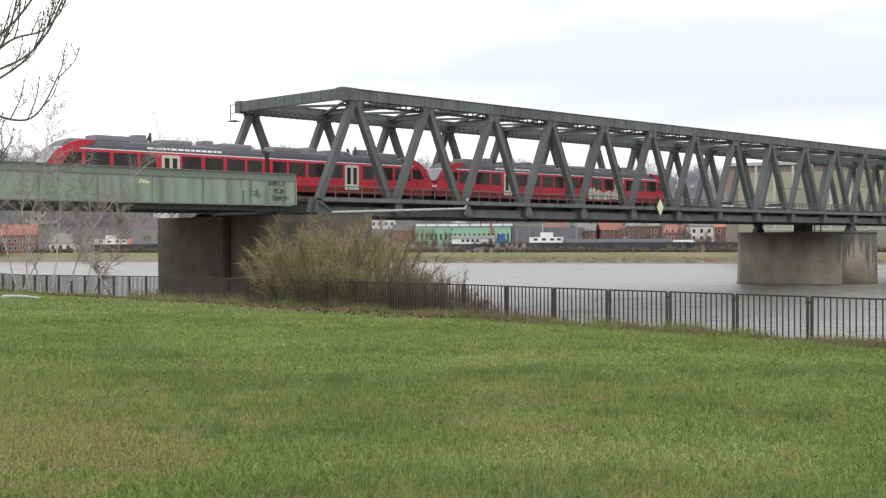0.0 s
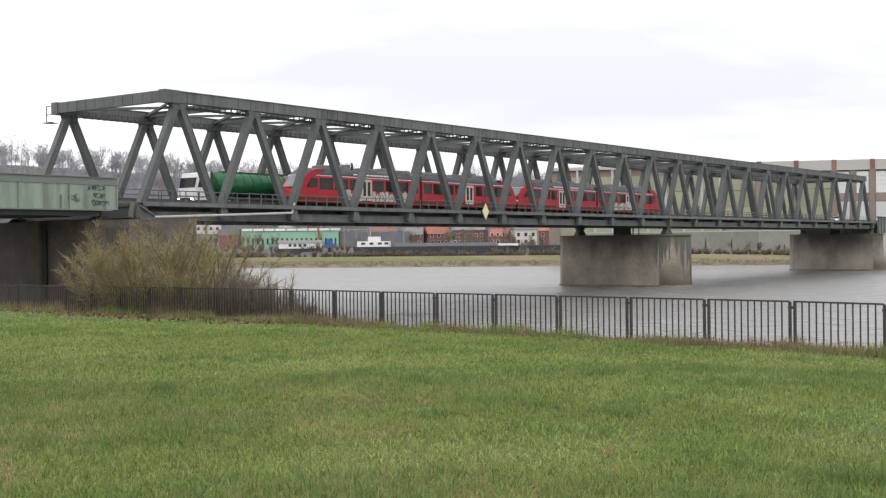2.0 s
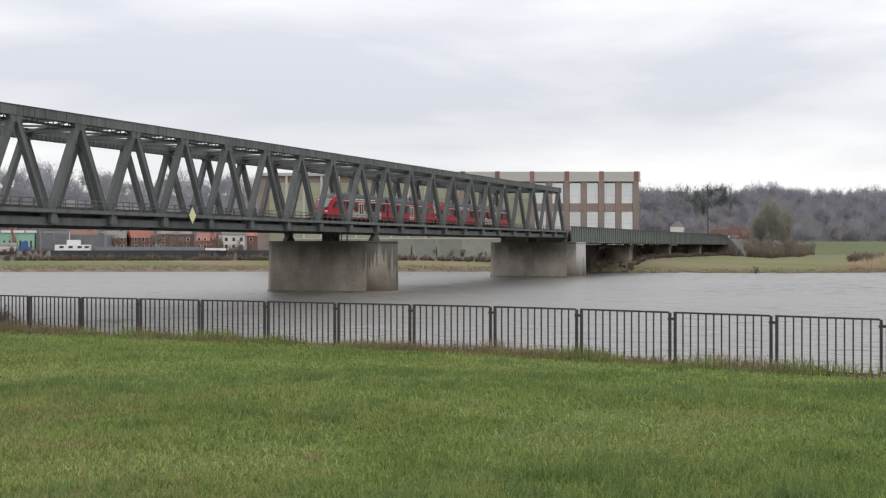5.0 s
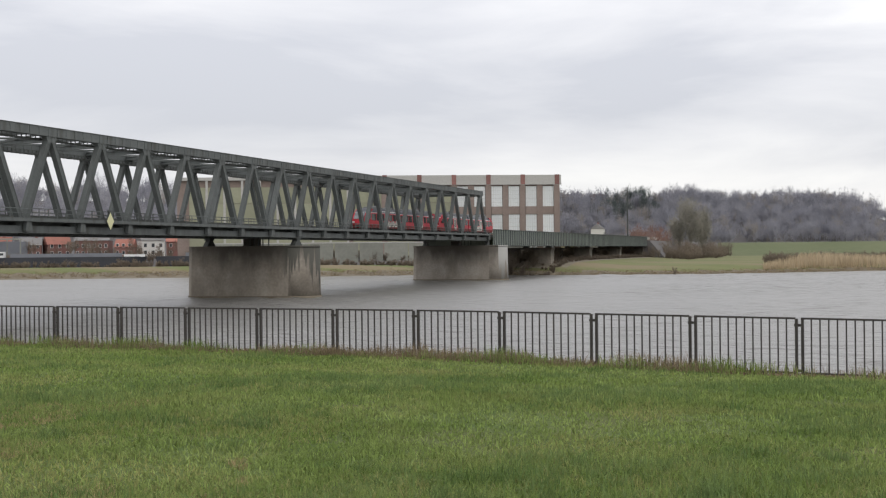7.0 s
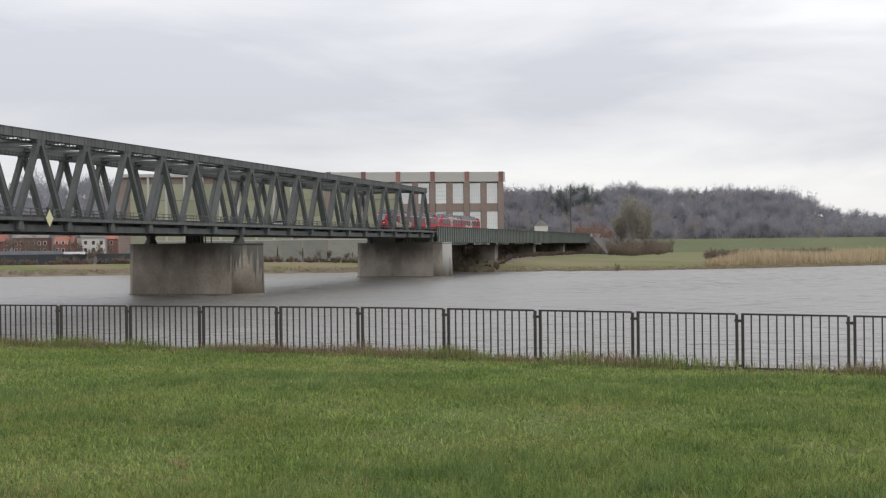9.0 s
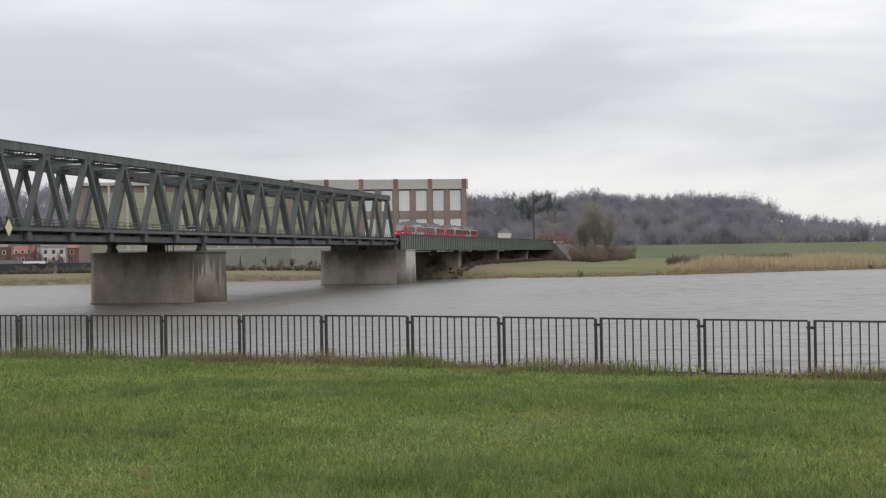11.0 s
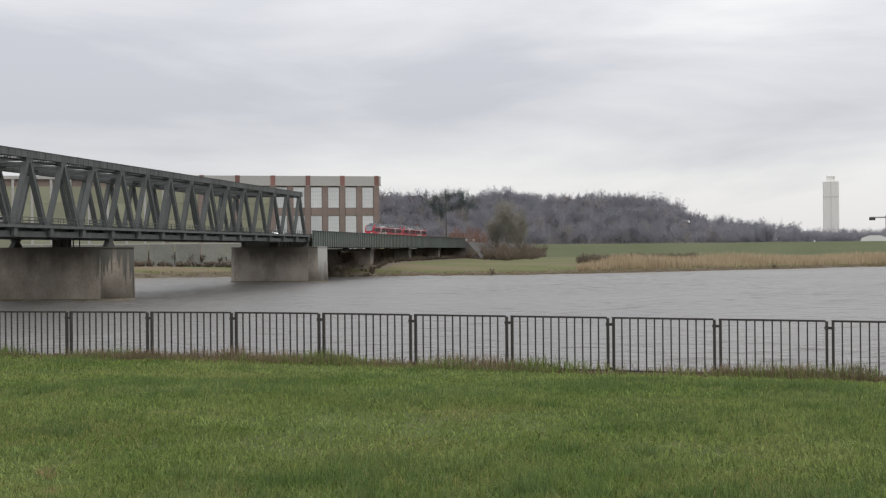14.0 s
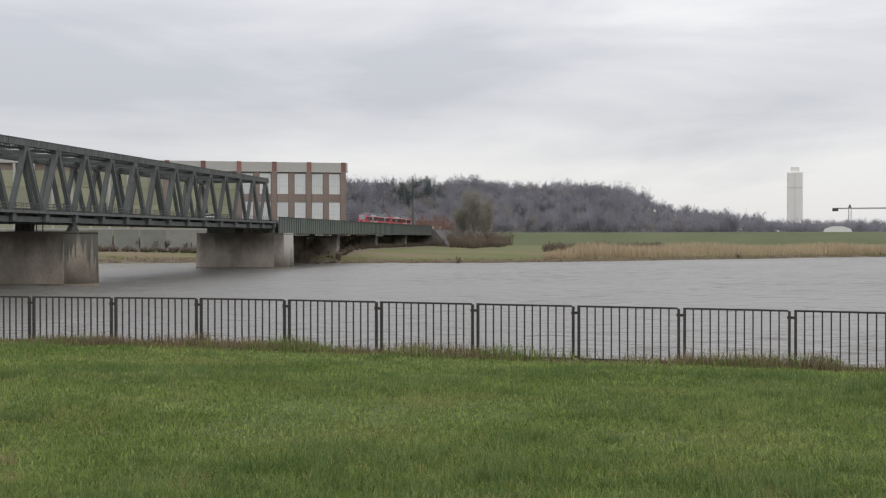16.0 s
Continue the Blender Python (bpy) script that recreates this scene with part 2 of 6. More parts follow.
SILO = mat("pale_silo_concrete", (0.78, 0.775, 0.735), (0.84, 0.835, 0.80), 0.9, scale=0.1, fine=1, streak=(1, 1, 0.2), stain=(0.66, 0.65, 0.60), stain_scale=0.25)
BARK = mat("grey_brown_bark", (0.085, 0.075, 0.06), (0.15, 0.135, 0.11), 0.9, scale=6, fine=30)
BIRCH = mat("birch_bark", (0.31, 0.29, 0.265), (0.46, 0.44, 0.41), 0.8, scale=5, fine=20, stain=(0.06, 0.05, 0.05), stain_scale=6, stain_pos=(0.58, 0.66))
TWIG = mat("brown_twigs", (0.22, 0.185, 0.16), (0.36, 0.315, 0.28), 0.9, scale=1, island=0.25)
WILLOW = mat("budding_willow_twigs", (0.205, 0.165, 0.078), (0.32, 0.265, 0.125), 0.85, scale=0.6, fine=5, island=0.35)
# distant haze is mixed into this base colour: paler and bluer than bare twigs
WOOD_HAZED = mat("hazed_bare_woodland", (0.30, 0.302, 0.338), (0.375, 0.37, 0.398), 1.0, scale=0.06, fine=0.12, island=0.06, spec=0.05, thin=0.5, mixpos=(0.38, 0.62))
WOOD_WILLOW = mat("pale_willow_crown", (0.31, 0.295, 0.255), (0.38, 0.36, 0.31), 1.0, scale=0.1, fine=0.4, island=0.1, spec=0.05, thin=0.5)
ROOF_BROWN = mat("weathered_brown_roof_tiles", (0.085, 0.06, 0.055), (0.12, 0.085, 0.075), 0.9, scale=0.4, fine=2)
WOOD_RED = mat("reddish_bare_crowns", (0.26, 0.165, 0.135), (0.33, 0.215, 0.18), 1.0, scale=0.1, fine=0.4, island=0.1, spec=0.05, thin=0.5)
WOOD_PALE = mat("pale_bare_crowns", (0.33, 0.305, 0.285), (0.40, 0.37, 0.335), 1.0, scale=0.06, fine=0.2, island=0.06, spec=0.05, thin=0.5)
FIR = mat("dark_conifers", (0.11, 0.13, 0.125), (0.16, 0.18, 0.17), 1.0, scale=0.06, fine=0.2, island=0.06, spec=0.05, thin=0.3)
WOOD_OLIVE = mat("olive_thicket", (0.16, 0.13, 0.10), (0.245, 0.20, 0.155), 1.0, scale=0.08, fine=0.4, island=0.1, thin=0.4)
GRASS = mat("green_grass_blades", (0.168, 0.238, 0.058), (0.265, 0.322, 0.104), 0.75, scale=0.25, fine=1.3, thin=0.35, island=0.42, spec=0.3, mixpos=(0.4, 0.62), stain=(0.25, 0.25, 0.095), stain_scale=0.35, stain_pos=(0.58, 0.85))
GRASS_DARK = mat("lush_dark_grass", (0.12, 0.188, 0.055), (0.2, 0.262, 0.095), 0.7, scale=0.5, fine=2, thin=0.35, island=0.3, spec=0.3)
GRASS_PALE = mat("pale_yellow_green_grass", (0.26, 0.28, 0.095), (0.36, 0.345, 0.145), 0.8, scale=0.4, fine=2, thin=0.35, island=0.3, spec=0.25)
DRY = mat("dry_grass_stalks", (0.205, 0.16, 0.1), (0.31, 0.245, 0.155), 0.9, thin=0.3, scale=0.6, fine=3, island=0.35, spec=0.2)
REED = mat("golden_reeds", (0.46, 0.375, 0.255), (0.58, 0.475, 0.335), 0.95, scale=0.15, fine=1, island=0.15, spec=0.1, thin=0.4)
STRAW = mat("withered_straw_turf", (0.31, 0.25, 0.125), (0.42, 0.345, 0.19), 0.9, scale=0.6, fine=3, island=0.3, spec=0.2, thin=0.3)
LEAF_BROWN = mat("dead_leaves", (0.13, 0.08, 0.05), (0.22, 0.14, 0.09), 0.9, scale=3, island=0.3)


def ground_material():
    """Turf near the eye, pale meadow and quay beyond the river, mud on the banks."""
    m = mat("meadow_turf", (0.075, 0.115, 0.028), (0.11, 0.145, 0.042), 0.95, scale=0.25, fine=1.6, bump=0.6, spec=0.2, mixpos=(0.4, 0.62), stain=(0.12, 0.118, 0.05), stain_scale=0.3, stain_pos=(0.5, 0.75))
    return m


TURF = ground_material()
MEADOW = mat("far_meadow_grass", (0.12, 0.15, 0.058), (0.20, 0.19, 0.09), 0.95, scale=0.07, fine=0.5, spec=0.2, streak=(1, 0.2, 1), stain=(0.215, 0.175, 0.11), stain_scale=0.09, stain_pos=(0.49, 0.62))
DYKE = mat("dyke_grass", (0.112, 0.132, 0.068), (0.15, 0.162, 0.088), 0.95, scale=0.03, fine=0.3, spec=0.2)
MUD = mat("river_mud", (0.14, 0.115, 0.08), (0.22, 0.19, 0.14), 0.9, scale=0.3, fine=2)
FOREST_FLOOR = mat("forest_floor", (0.105, 0.1, 0.1), (0.15, 0.14, 0.136), 1.0, scale=0.03, fine=0.3)


def water_material():
    m = bpy.data.materials.new("river_water")
    m.use_nodes = True
    nt = m.node_tree
    N, L = nt.nodes.new, nt.links.new
    b = nt.nodes["Principled BSDF"]
    b.inputs["Base Color"].default_value = (0.185, 0.179, 0.167, 1)
    b.inputs["Roughness"].default_value = 0.3
    b.inputs["Specular IOR Level"].default_value = 1.0
    b.inputs["IOR"].default_value = 1.33
    tc, mp = N("ShaderNodeTexCoord"), N("ShaderNodeMapping")
    mp.inputs["Rotation"].default_value = (0, 0, radians(8))
    mp.inputs["Scale"].default_value = (1.0, 0.45, 1)
    L(tc.outputs["Object"], mp.inputs["Vector"])
    n1, n2 = N("ShaderNodeTexNoise"), N("ShaderNodeTexNoise")
    n1.inputs["Scale"].default_value, n1.inputs["Detail"].default_value = 0.7, 6
    n2.inputs["Scale"].default_value, n2.inputs["Detail"].default_value = 0.045, 4
    L(mp.outputs[0], n1.inputs["Vector"])
    L(mp.outputs[0], n2.inputs["Vector"])
    mul = N("ShaderNodeMath")
    mul.operation = "MULTIPLY"
    L(n1.outputs["Fac"], mul.inputs[0])
    L(n2.outputs["Fac"], mul.inputs[1])
    bp = N("ShaderNodeBump")
    bp.inputs["Strength"].default_value, bp.inputs["Distance"].default_value = 1.0, 1.3
    L(mul.outputs[0], bp.inputs["Height"])
    L(bp.outputs[0], b.inputs["Normal"])
    return m


WATER = water_material()


# ---- mesh helpers ----
def box(bm, x0, x1, y0, y1, z0, z1):
    v = [bm.verts.new(p) for p in ((x0, y0, z0), (x1, y0, z0), (x1, y1, z0), (x0, y1, z0), (x0, y0, z1), (x1, y0, z1), (x1, y1, z1), (x0, y1, z1))]
    for f in ((3, 2, 1, 0), (4, 5, 6, 7), (0, 1, 5, 4), (1, 2, 6, 5), (2, 3, 7, 6), (3, 0, 4, 7)):
        bm.faces.new([v[i] for i in f])
    return v


def beam(bm, a, b, w, h, side=(0, 1, 0)):
    """A bar from a to b; w is its width along side, h its depth across both."""
    a, b, s = Vector(a), Vector(b), Vector(side)
    along = (b - a).normalized()
    s = (s - along * s.dot(along)).normalized()
    u = along.cross(s)
    v = [bm.verts.new(p + s * i * w / 2 + u * j * h / 2) for p in (a, b) for i, j in ((-1, -1), (1, -1), (1, 1), (-1, 1))]
    for f in ((0, 1, 2, 3), (7, 6, 5, 4), (0, 4, 5, 1), (1, 5, 6, 2), (2, 6, 7, 3), (3, 7, 4, 0)):
        bm.faces.new([v[i] for i in f])


def i_beam(bm, a, b, w, h, side=(0, 1, 0), flange=0.06):
    """An I-section: two flanges, whose faces are seen from the side, and a web between them."""
    a, b, s = Vector(a), Vector(b), Vector(side)
    along = (b - a).normalized()
    u = along.cross((s - along * s.dot(along)).normalized())
    for k in (-1, 1):
        o = u * k * (h - flange) / 2
        beam(bm, a + o, b + o, w, flange, side)
    beam(bm, a, b, flange, h - 2 * flange, side)


def tube(bm, a, b, r0, r1, n=6):
    a, b = Vector(a), Vector(b)
    along = (b - a).normalized()
    s = along.orthogonal().normalized()
    u = along.cross(s)
    rings = [[bm.verts.new(p + (s * math.cos(2 * math.pi * i / n) + u * math.sin(2 * math.pi * i / n)) * r) for i in range(n)] for p, r in ((a, r0), (b, r1))]
    for i in range(n):
        bm.faces.new((rings[0][i], rings[0][(i + 1) % n], rings[1][(i + 1) % n], rings[1][i]))
    if n > 3:
        bm.faces.new(rings[0][::-1])
        bm.faces.new(rings[1])


def prism(bm, points, a, b, axis="y"):
    """A flat outline pushed from a to b along an axis. Points are (x, z) for y and (y, z) for x."""
    place = (lambda p, k: (p[0], k, p[1])) if axis == "y" else (lambda p, k: (k, p[0], p[1]))
    rings = [[bm.verts.new(place(p, k)) for p in points] for k in (a, b)]
    n = len(points)
    for i in range(n):
        bm.faces.new((rings[0][i], rings[0][(i + 1) % n], rings[1][(i + 1) % n], rings[1][i]))
    bm.faces.new(rings[0][::-1])
    bm.faces.new(rings[1])


def mesh_of(name, bm, material, smooth=False):
    bmesh.ops.recalc_face_normals(bm, faces=bm.faces)
    me = bpy.data.meshes.new(name)
    bm.to_mesh(me)
    bm.free()
    me.materials.append(material)
    if smooth:
        for p in me.polygons:
            p.use_smooth = True
    return me


def part(name, bm, material, parent, label="", smooth=False):
    ob = new(name, mesh_of(name, bm, material, smooth))
    ob.parent = parent
    return tagged(ob, label)


def piece(name, me, parent, m):
    """One more piece on a shared mesh."""
    ob = new(name, me)
    ob.parent = parent
    ob.matrix_basis = m
    return ob


def thing(name, label, category, group="", m=None, kind=""):
    ob = new(name)
    ob.empty_display_size = 0.3
    if m is not None:
        ob.matrix_basis = m
    return tagged(ob, label, category, group, kind)


def solid(name, bm, material, label, category, group="", kind="", smooth=False):
    return tagged(new(name, mesh_of(name, bm, material, smooth)), label, category, group, kind)


def raw_mesh(name, verts, faces_flat, size, material):
    """A mesh from arrays: faces all of one size."""
    me = bpy.data.meshes.new(name)
    nv, nf = len(verts), len(faces_flat) // size
    me.vertices.add(nv)
    me.vertices.foreach_set("co", np.asarray(verts, np.float32).ravel())
    me.loops.add(nf * size)
    me.loops.foreach_set("vertex_index", np.asarray(faces_flat, np.int32))
    me.polygons.add(nf)
    me.polygons.foreach_set("loop_start", np.arange(0, nf * size, size, dtype=np.int32))
    me.materials.append(material)
    me.update(calc_edges=True)
    me.validate()
    return me


# ---- the lie of the land ----
WATER_Z = -5.17
FENCE_Y = (-40.0, -14.0, -2.9, 9.0, 21.0, 49.2, 65.0, 120.0)
FENCE_X = (19.5, 21.4, 22.8, 24.3, 25.6, 30.3, 33.0, 42.0)
SHORE_Y = (-900.0, -75.0, -25.0, 16.0, 38.0, 68.0, 128.0, 177.0, 250.0, 370.0, 900.0)
SHORE_X = (1170.0, 426.0, 381.0, 343.0, 323.0, 317.0, 311.0, 295.0, 262.0, 214.0, 0.0)


def fence_x(y):
    return np.interp(y, FENCE_Y, FENCE_X)


def fence_ground(y):
    return np.interp(y, (-14.0, -2.9, 8.0, 24.0, 46.0, 66.0), (-0.82, -0.72, -0.645, -0.69, -0.92, -1.25))


def ground_z(x, y):
    x, y = np.asarray(x, float), np.asarray(y, float)
    u = x - fence_x(y)
    near = np.where(u < 0, fence_ground(y) * np.clip(1 + u / 23.0, 0, 1) ** 1.15, 0)
    near += np.interp(y, (0.0, 14.0, 28.0, 48.0), (-0.08, 0.03, 0.02, -0.1)) * np.clip(1 + u / 3.0, 0, 1)
    near = np.where(u >= 0, np.interp(u, (0, 1.2, 9, 14), (0, -0.15, -5.0, -7.5)) + fence_ground(y) - 0.08, near)
    near += 0.05 * np.sin(x * 0.45 + 1.3 * np.sin(y * 0.21)) * np.clip(-u / 4, 0, 1)
    v = x - np.interp(y, SHORE_Y, SHORE_X)
    az = np.degrees(np.arctan2(y, x))
    rng = np.hypot(x, y)
    far = np.interp(v, (-30, 0, 6, 22, 60), (-8.5, -5.25, -4.2, -2.9, -2.6))
    left = np.interp(v, (-30, 0, 4, 14, 24, 29, 72, 76, 90), (-8.5, -5.25, -3.8, -2.2, -2.2, -6.2, -6.2, -0.8, 0.4))
    wl = np.clip((az - 16) / 8, 0, 1)
    far = far * (1 - wl) + left * wl
    far += np.interp(rng, (690, 740, 760, 800), (0, 7.4, 7.4, 4.0)) * np.clip((9 - az) / 2, 0, 1) * (v > 40)
    under = np.clip(1 - np.abs(y - 87) / 26, 0, 1) * np.clip((v - 2) / 12, 0, 1) * np.clip((520 - x) / 40, 0, 1)
    far += 1.6 * under
    ridge = np.interp(az, (-20, -7, -4, -2.7, -1.2, 0, 2, 5.3, 7.5, 12.3, 20, 36, 42, 48, 52, 56, 64, 80), (2, 3, 7, 10, 19, 26, 29, 29, 34, 35, 33, 34, 37, 44, 49, 52, 46, 40))
    start, end = np.interp(az, (12, 18), (785, 560)), np.interp(az, (12, 18), (900, 780))
    far += ridge * np.clip((rng - start) / (end - start), 0, 1) * (v > 40)
    return np.where(v < -30, np.maximum(near, -8.5), np.where(v > -1e9, np.maximum(near, far), near))


def build_ground():
    xs = np.concatenate([np.linspace(-1500, -40, 14), np.linspace(-30, 1, 12), np.linspace(2, 46, 90), np.linspace(52, 190, 16), np.linspace(200, 520, 110), np.linspace(530, 1000, 70), np.linspace(1050, 4500, 18)])
    ys = np.concatenate([np.linspace(-4500, -500, 16), np.linspace(-470, -60, 30), np.linspace(-50, 75, 125), np.linspace(80, 460, 90), np.linspace(480, 1000, 40), np.linspace(1100, 4500, 14)])
    X, Y = np.meshgrid(xs, ys, indexing="ij")
    Z = ground_z(X, Y)
    verts = np.stack([X, Y, Z], -1).reshape(-1, 3)
    nx, ny = len(xs), len(ys)
    i, j = np.meshgrid(np.arange(nx - 1), np.arange(ny - 1), indexing="ij")
    a = (i * ny + j).ravel()
    faces = np.stack([a, a + ny, a + ny + 1, a + 1], 1)
    me = raw_mesh("ground", verts, faces.ravel(), 4, TURF)
    for m in (MEADOW, DYKE, MUD, FOREST_FLOOR):
        me.materials.append(m)
    c = verts[faces].mean(1)
    u = c[:, 0] - fence_x(c[:, 1])
    v = c[:, 0] - np.interp(c[:, 1], SHORE_Y, SHORE_X)
    rng, az = np.hypot(c[:, 0], c[:, 1]), np.degrees(np.arctan2(c[:, 1], c[:, 0]))
    idx = np.zeros(len(c), int)
    idx[u > 1.0] = 3
    idx[v > 5] = 1
    idx[(v > 40) & (rng > 660) & (az < 11)] = 2
    idx[(v > 40) & (rng > 785)] = 4
    idx[(v > 27) & (az > 15)] = 4
    idx[(v > 9) & (np.abs(c[:, 1] - 90) < 13) & (c[:, 0] < 500)] = 3
    me.polygons.foreach_set("material_index", idx.astype(np.int32))
    me.polygons.foreach_set("use_smooth", np.ones(len(idx), bool))
    tagged(new("ground", me), "green riverside meadow sloping to the river, pale meadow beyond", "ground", kind="structure")
    # wind waves on the water: many crossing trains of low waves
    xs = np.concatenate([[-300, -100], np.linspace(20, 95, 125), np.linspace(96.2, 440, 190), [600, 1200, 2500]])
    ys = np.concatenate([[-2500, -900, -300], np.linspace(-170, -25, 90), np.linspace(-24, 85, 145), np.linspace(87, 150, 25), [300, 900, 2500]])
    X, Y = np.meshgrid(xs, ys, indexing="ij")
    rs = np.random.RandomState(77)
    Z = np.zeros_like(X)
    for k in range(26):
        wave = rs.uniform(2.0, 7.5)
        d = rs.normal(0.35, 0.6)
        q = 2 * np.pi / wave
        Z += 0.0085 * wave ** 0.8 * np.sin(q * (X * np.cos(d) + Y * np.sin(d)) + rs.uniform(0, 6.28))
    gust = 0.65 + 0.35 * np.sin(X * 0.045 + 1.7 * np.sin(Y * 0.03)) * np.sin(Y * 0.06 + X * 0.02)
    inside = (X > 20) & (X < 440) & (Y > -170) & (Y < 150)
    Z = WATER_Z + Z * gust * inside
    nx, ny = len(xs), len(ys)
    i, j = np.meshgrid(np.arange(nx - 1), np.arange(ny - 1), indexing="ij")
    a = (i * ny + j).ravel()
    me = raw_mesh("water", np.stack([X, Y, Z], -1).reshape(-1, 3), np.stack([a, a + ny, a + ny + 1, a + 1], 1).ravel(), 4, WATER)
    me.polygons.foreach_set("use_smooth", np.ones(len(a), bool))
    tagged(new("water", me), "grey rippled river water under an overcast sky", "river", kind="structure")


build_ground()

# ---- the truss bridge ----
S0, PANEL, PANELS = 66.6, 9.06, 22
S1 = S0 + PANEL * PANELS
NEAR, FAR = 80.0, 94.8
Z_TOP, Z_CHORD, Z_LOW, Z_LOW_TOP, Z_WALK = 14.93, 13.95, 3.85, 4.55, 5.33
RAIL_Z, TRACK_Y, ROAD_Y = 5.6, 85.3, 89.8


def low_node(k):
    return S0 + PANEL * k


def top_node(k):
    return S0 + PANEL * (k + 0.5)


def build_truss():
    bridge = thing("truss_bridge", "grey-green steel truss bridge with slanting braces over the river", "bridge")
    # one slanting brace of each hand, shared by all panels
    rise, half = Z_CHORD - Z_LOW_TOP + 0.6, PANEL / 2
    meshes = []
    for sign in (1, -1):
        bm = bmesh.new()
        beam(bm, (0, 0, 0), (sign * half, 0, rise), 0.5, 0.56)
        for k in (-1, 1):
            o = Vector((-sign * rise, 0, half)).normalized() * k * 0.28
            beam(bm, o, Vector((sign * half, 0, rise)) + o, 0.62, 0.05)
        meshes.append(mesh_of("brace", bm, STEEL))
    bm = bmesh.new()
    prism(bm, [(-0.75, -0.5), (0.75, -0.5), (0.6, 0.1), (0.42, 0.7), (-0.42, 0.7), (-0.6, 0.1)], -0.29, 0.29)
    low_plate = mesh_of("gusset_plate", bm, STEEL)
    bm = bmesh.new()
    prism(bm, [(-0.95, 0.55), (0.95, 0.55), (0.85, -0.3), (0.62, -0.95), (-0.62, -0.95), (-0.85, -0.3)], -0.29, 0.29)
    top_plate = mesh_of("gusset_plate", bm, STEEL)
    for y in (NEAR, FAR):
        for k in range(PANELS):
            piece("brace", meshes[0], bridge, pose(low_node(k), y, Z_LOW_TOP - 0.3))
            piece("brace", meshes[1], bridge, pose(low_node(k + 1), y, Z_LOW_TOP - 0.3))
            piece("gusset_plate", top_plate, bridge, pose(top_node(k), y, Z_CHORD + 0.3))
        for k in range(PANELS + 1):
            piece("gusset_plate", low_plate, bridge, pose(low_node(k), y, Z_LOW_TOP))
        # chords in panel lengths with splice plates
        bm = bmesh.new()
        box(bm, 0, PANEL - 0.02, -0.35, 0.35, 0, Z_TOP - Z_CHORD)
        box(bm, 0, PANEL - 0.02, -0.43, 0.43, Z_TOP - Z_CHORD - 0.06, Z_TOP - Z_CHORD)
        for q in np.arange(0.9, PANEL, 1.51):
            box(bm, q - 0.03, q + 0.03, -0.39, 0.39, 0.05, Z_TOP - Z_CHORD - 0.07)
        top = mesh_of("top_chord", bm, STEEL)
        bm = bmesh.new()
        box(bm, 0, PANEL - 0.02, -0.3, 0.3, 0, Z_LOW_TOP - Z_LOW)
        box(bm, 0, PANEL - 0.02, -0.4, 0.4, -0.05, 0)
        low = mesh_of("bottom_chord", bm, STEEL)
        for k in range(PANELS):
            piece("bottom_chord", low, bridge, pose(low_node(k), y, Z_LOW))
            if k < PANELS - 1:
                piece("top_chord", top, bridge, pose(top_node(k), y, Z_CHORD))
        for x0, x1 in ((top_node(0) - 1.7, top_node(0)), (top_node(PANELS - 1), top_node(PANELS - 1) + 1.3)):
            bm = bmesh.new()
            box(bm, x0, x1, y - 0.42, y + 0.42, Z_CHORD - 0.1, Z_TOP + 0.03)
            part("chord_end", bm, STEEL, bridge)
    # cross frames between the top chords
    bm = bmesh.new()
    w = FAR - NEAR
    box(bm, -0.05, 0.05, 0.36, w - 0.36, -0.42, -0.05)
    box(bm, -0.2, 0.2, 0.36, w - 0.36, -0.05, 0.02)
    box(bm, -0.2, 0.2, 0.36, w - 0.36, -0.48, -0.42)
    for y, s in ((0.36, 1), (w - 0.36, -1)):
        prism(bm, [(y, -0.48), (y + s * 1.0, -0.48), (y, -1.5)], -0.05, 0.05, "x")
    cross = mesh_of("cross_beam", bm, STEEL)
    bm = bmesh.new()
    beam(bm, (0.2, 0.3, 0), (PANEL / 2, w / 2, 0), 0.22, 0.18)
    beam(bm, (0.2, w - 0.3, 0), (PANEL / 2, w / 2, 0), 0.3, 0.22)
    beam(bm, (PANEL - 0.2, 0.3, 0), (PANEL / 2, w / 2, 0), 0.3, 0.22)
    beam(bm, (PANEL - 0.2, w - 0.3, 0), (PANEL / 2, w / 2, 0), 0.3, 0.22)
    bracing = mesh_of("wind_bracing", bm, STEEL)
    bm = bmesh.new()
    for y in (-0.32, 0.32):
        beam(bm, (0, y, 0), (PANEL, y, 0), 0.09, 0.13)
        beam(bm, (0, y, 0.42), (PANEL, y, 0.42), 0.05, 0.05)
    for q in np.arange(0.35, PANEL, 0.755):
        box(bm, q - 0.16, q + 0.16, -0.36, 0.36, -0.09, -0.03)
        box(bm, q - 0.05, q + 0.05, -0.36, -0.28, -0.03, 0.42)
    tray = mesh_of("inspection_walkway", bm, STEEL_DARK)
    for k in range(PANELS):
        piece("cross_beam", cross, bridge, pose(top_node(k), NEAR, Z_TOP - 0.12))
        if k < PANELS - 1:
            piece("wind_bracing", bracing, bridge, pose(top_node(k), NEAR, Z_TOP - 0.5))
            piece("inspection_walkway", tray, bridge, pose(top_node(k), NEAR + 1.15, Z_CHORD - 0.25))
            piece("inspection_walkway", tray, bridge, pose(top_node(k), FAR - 1.15, Z_CHORD - 0.25))
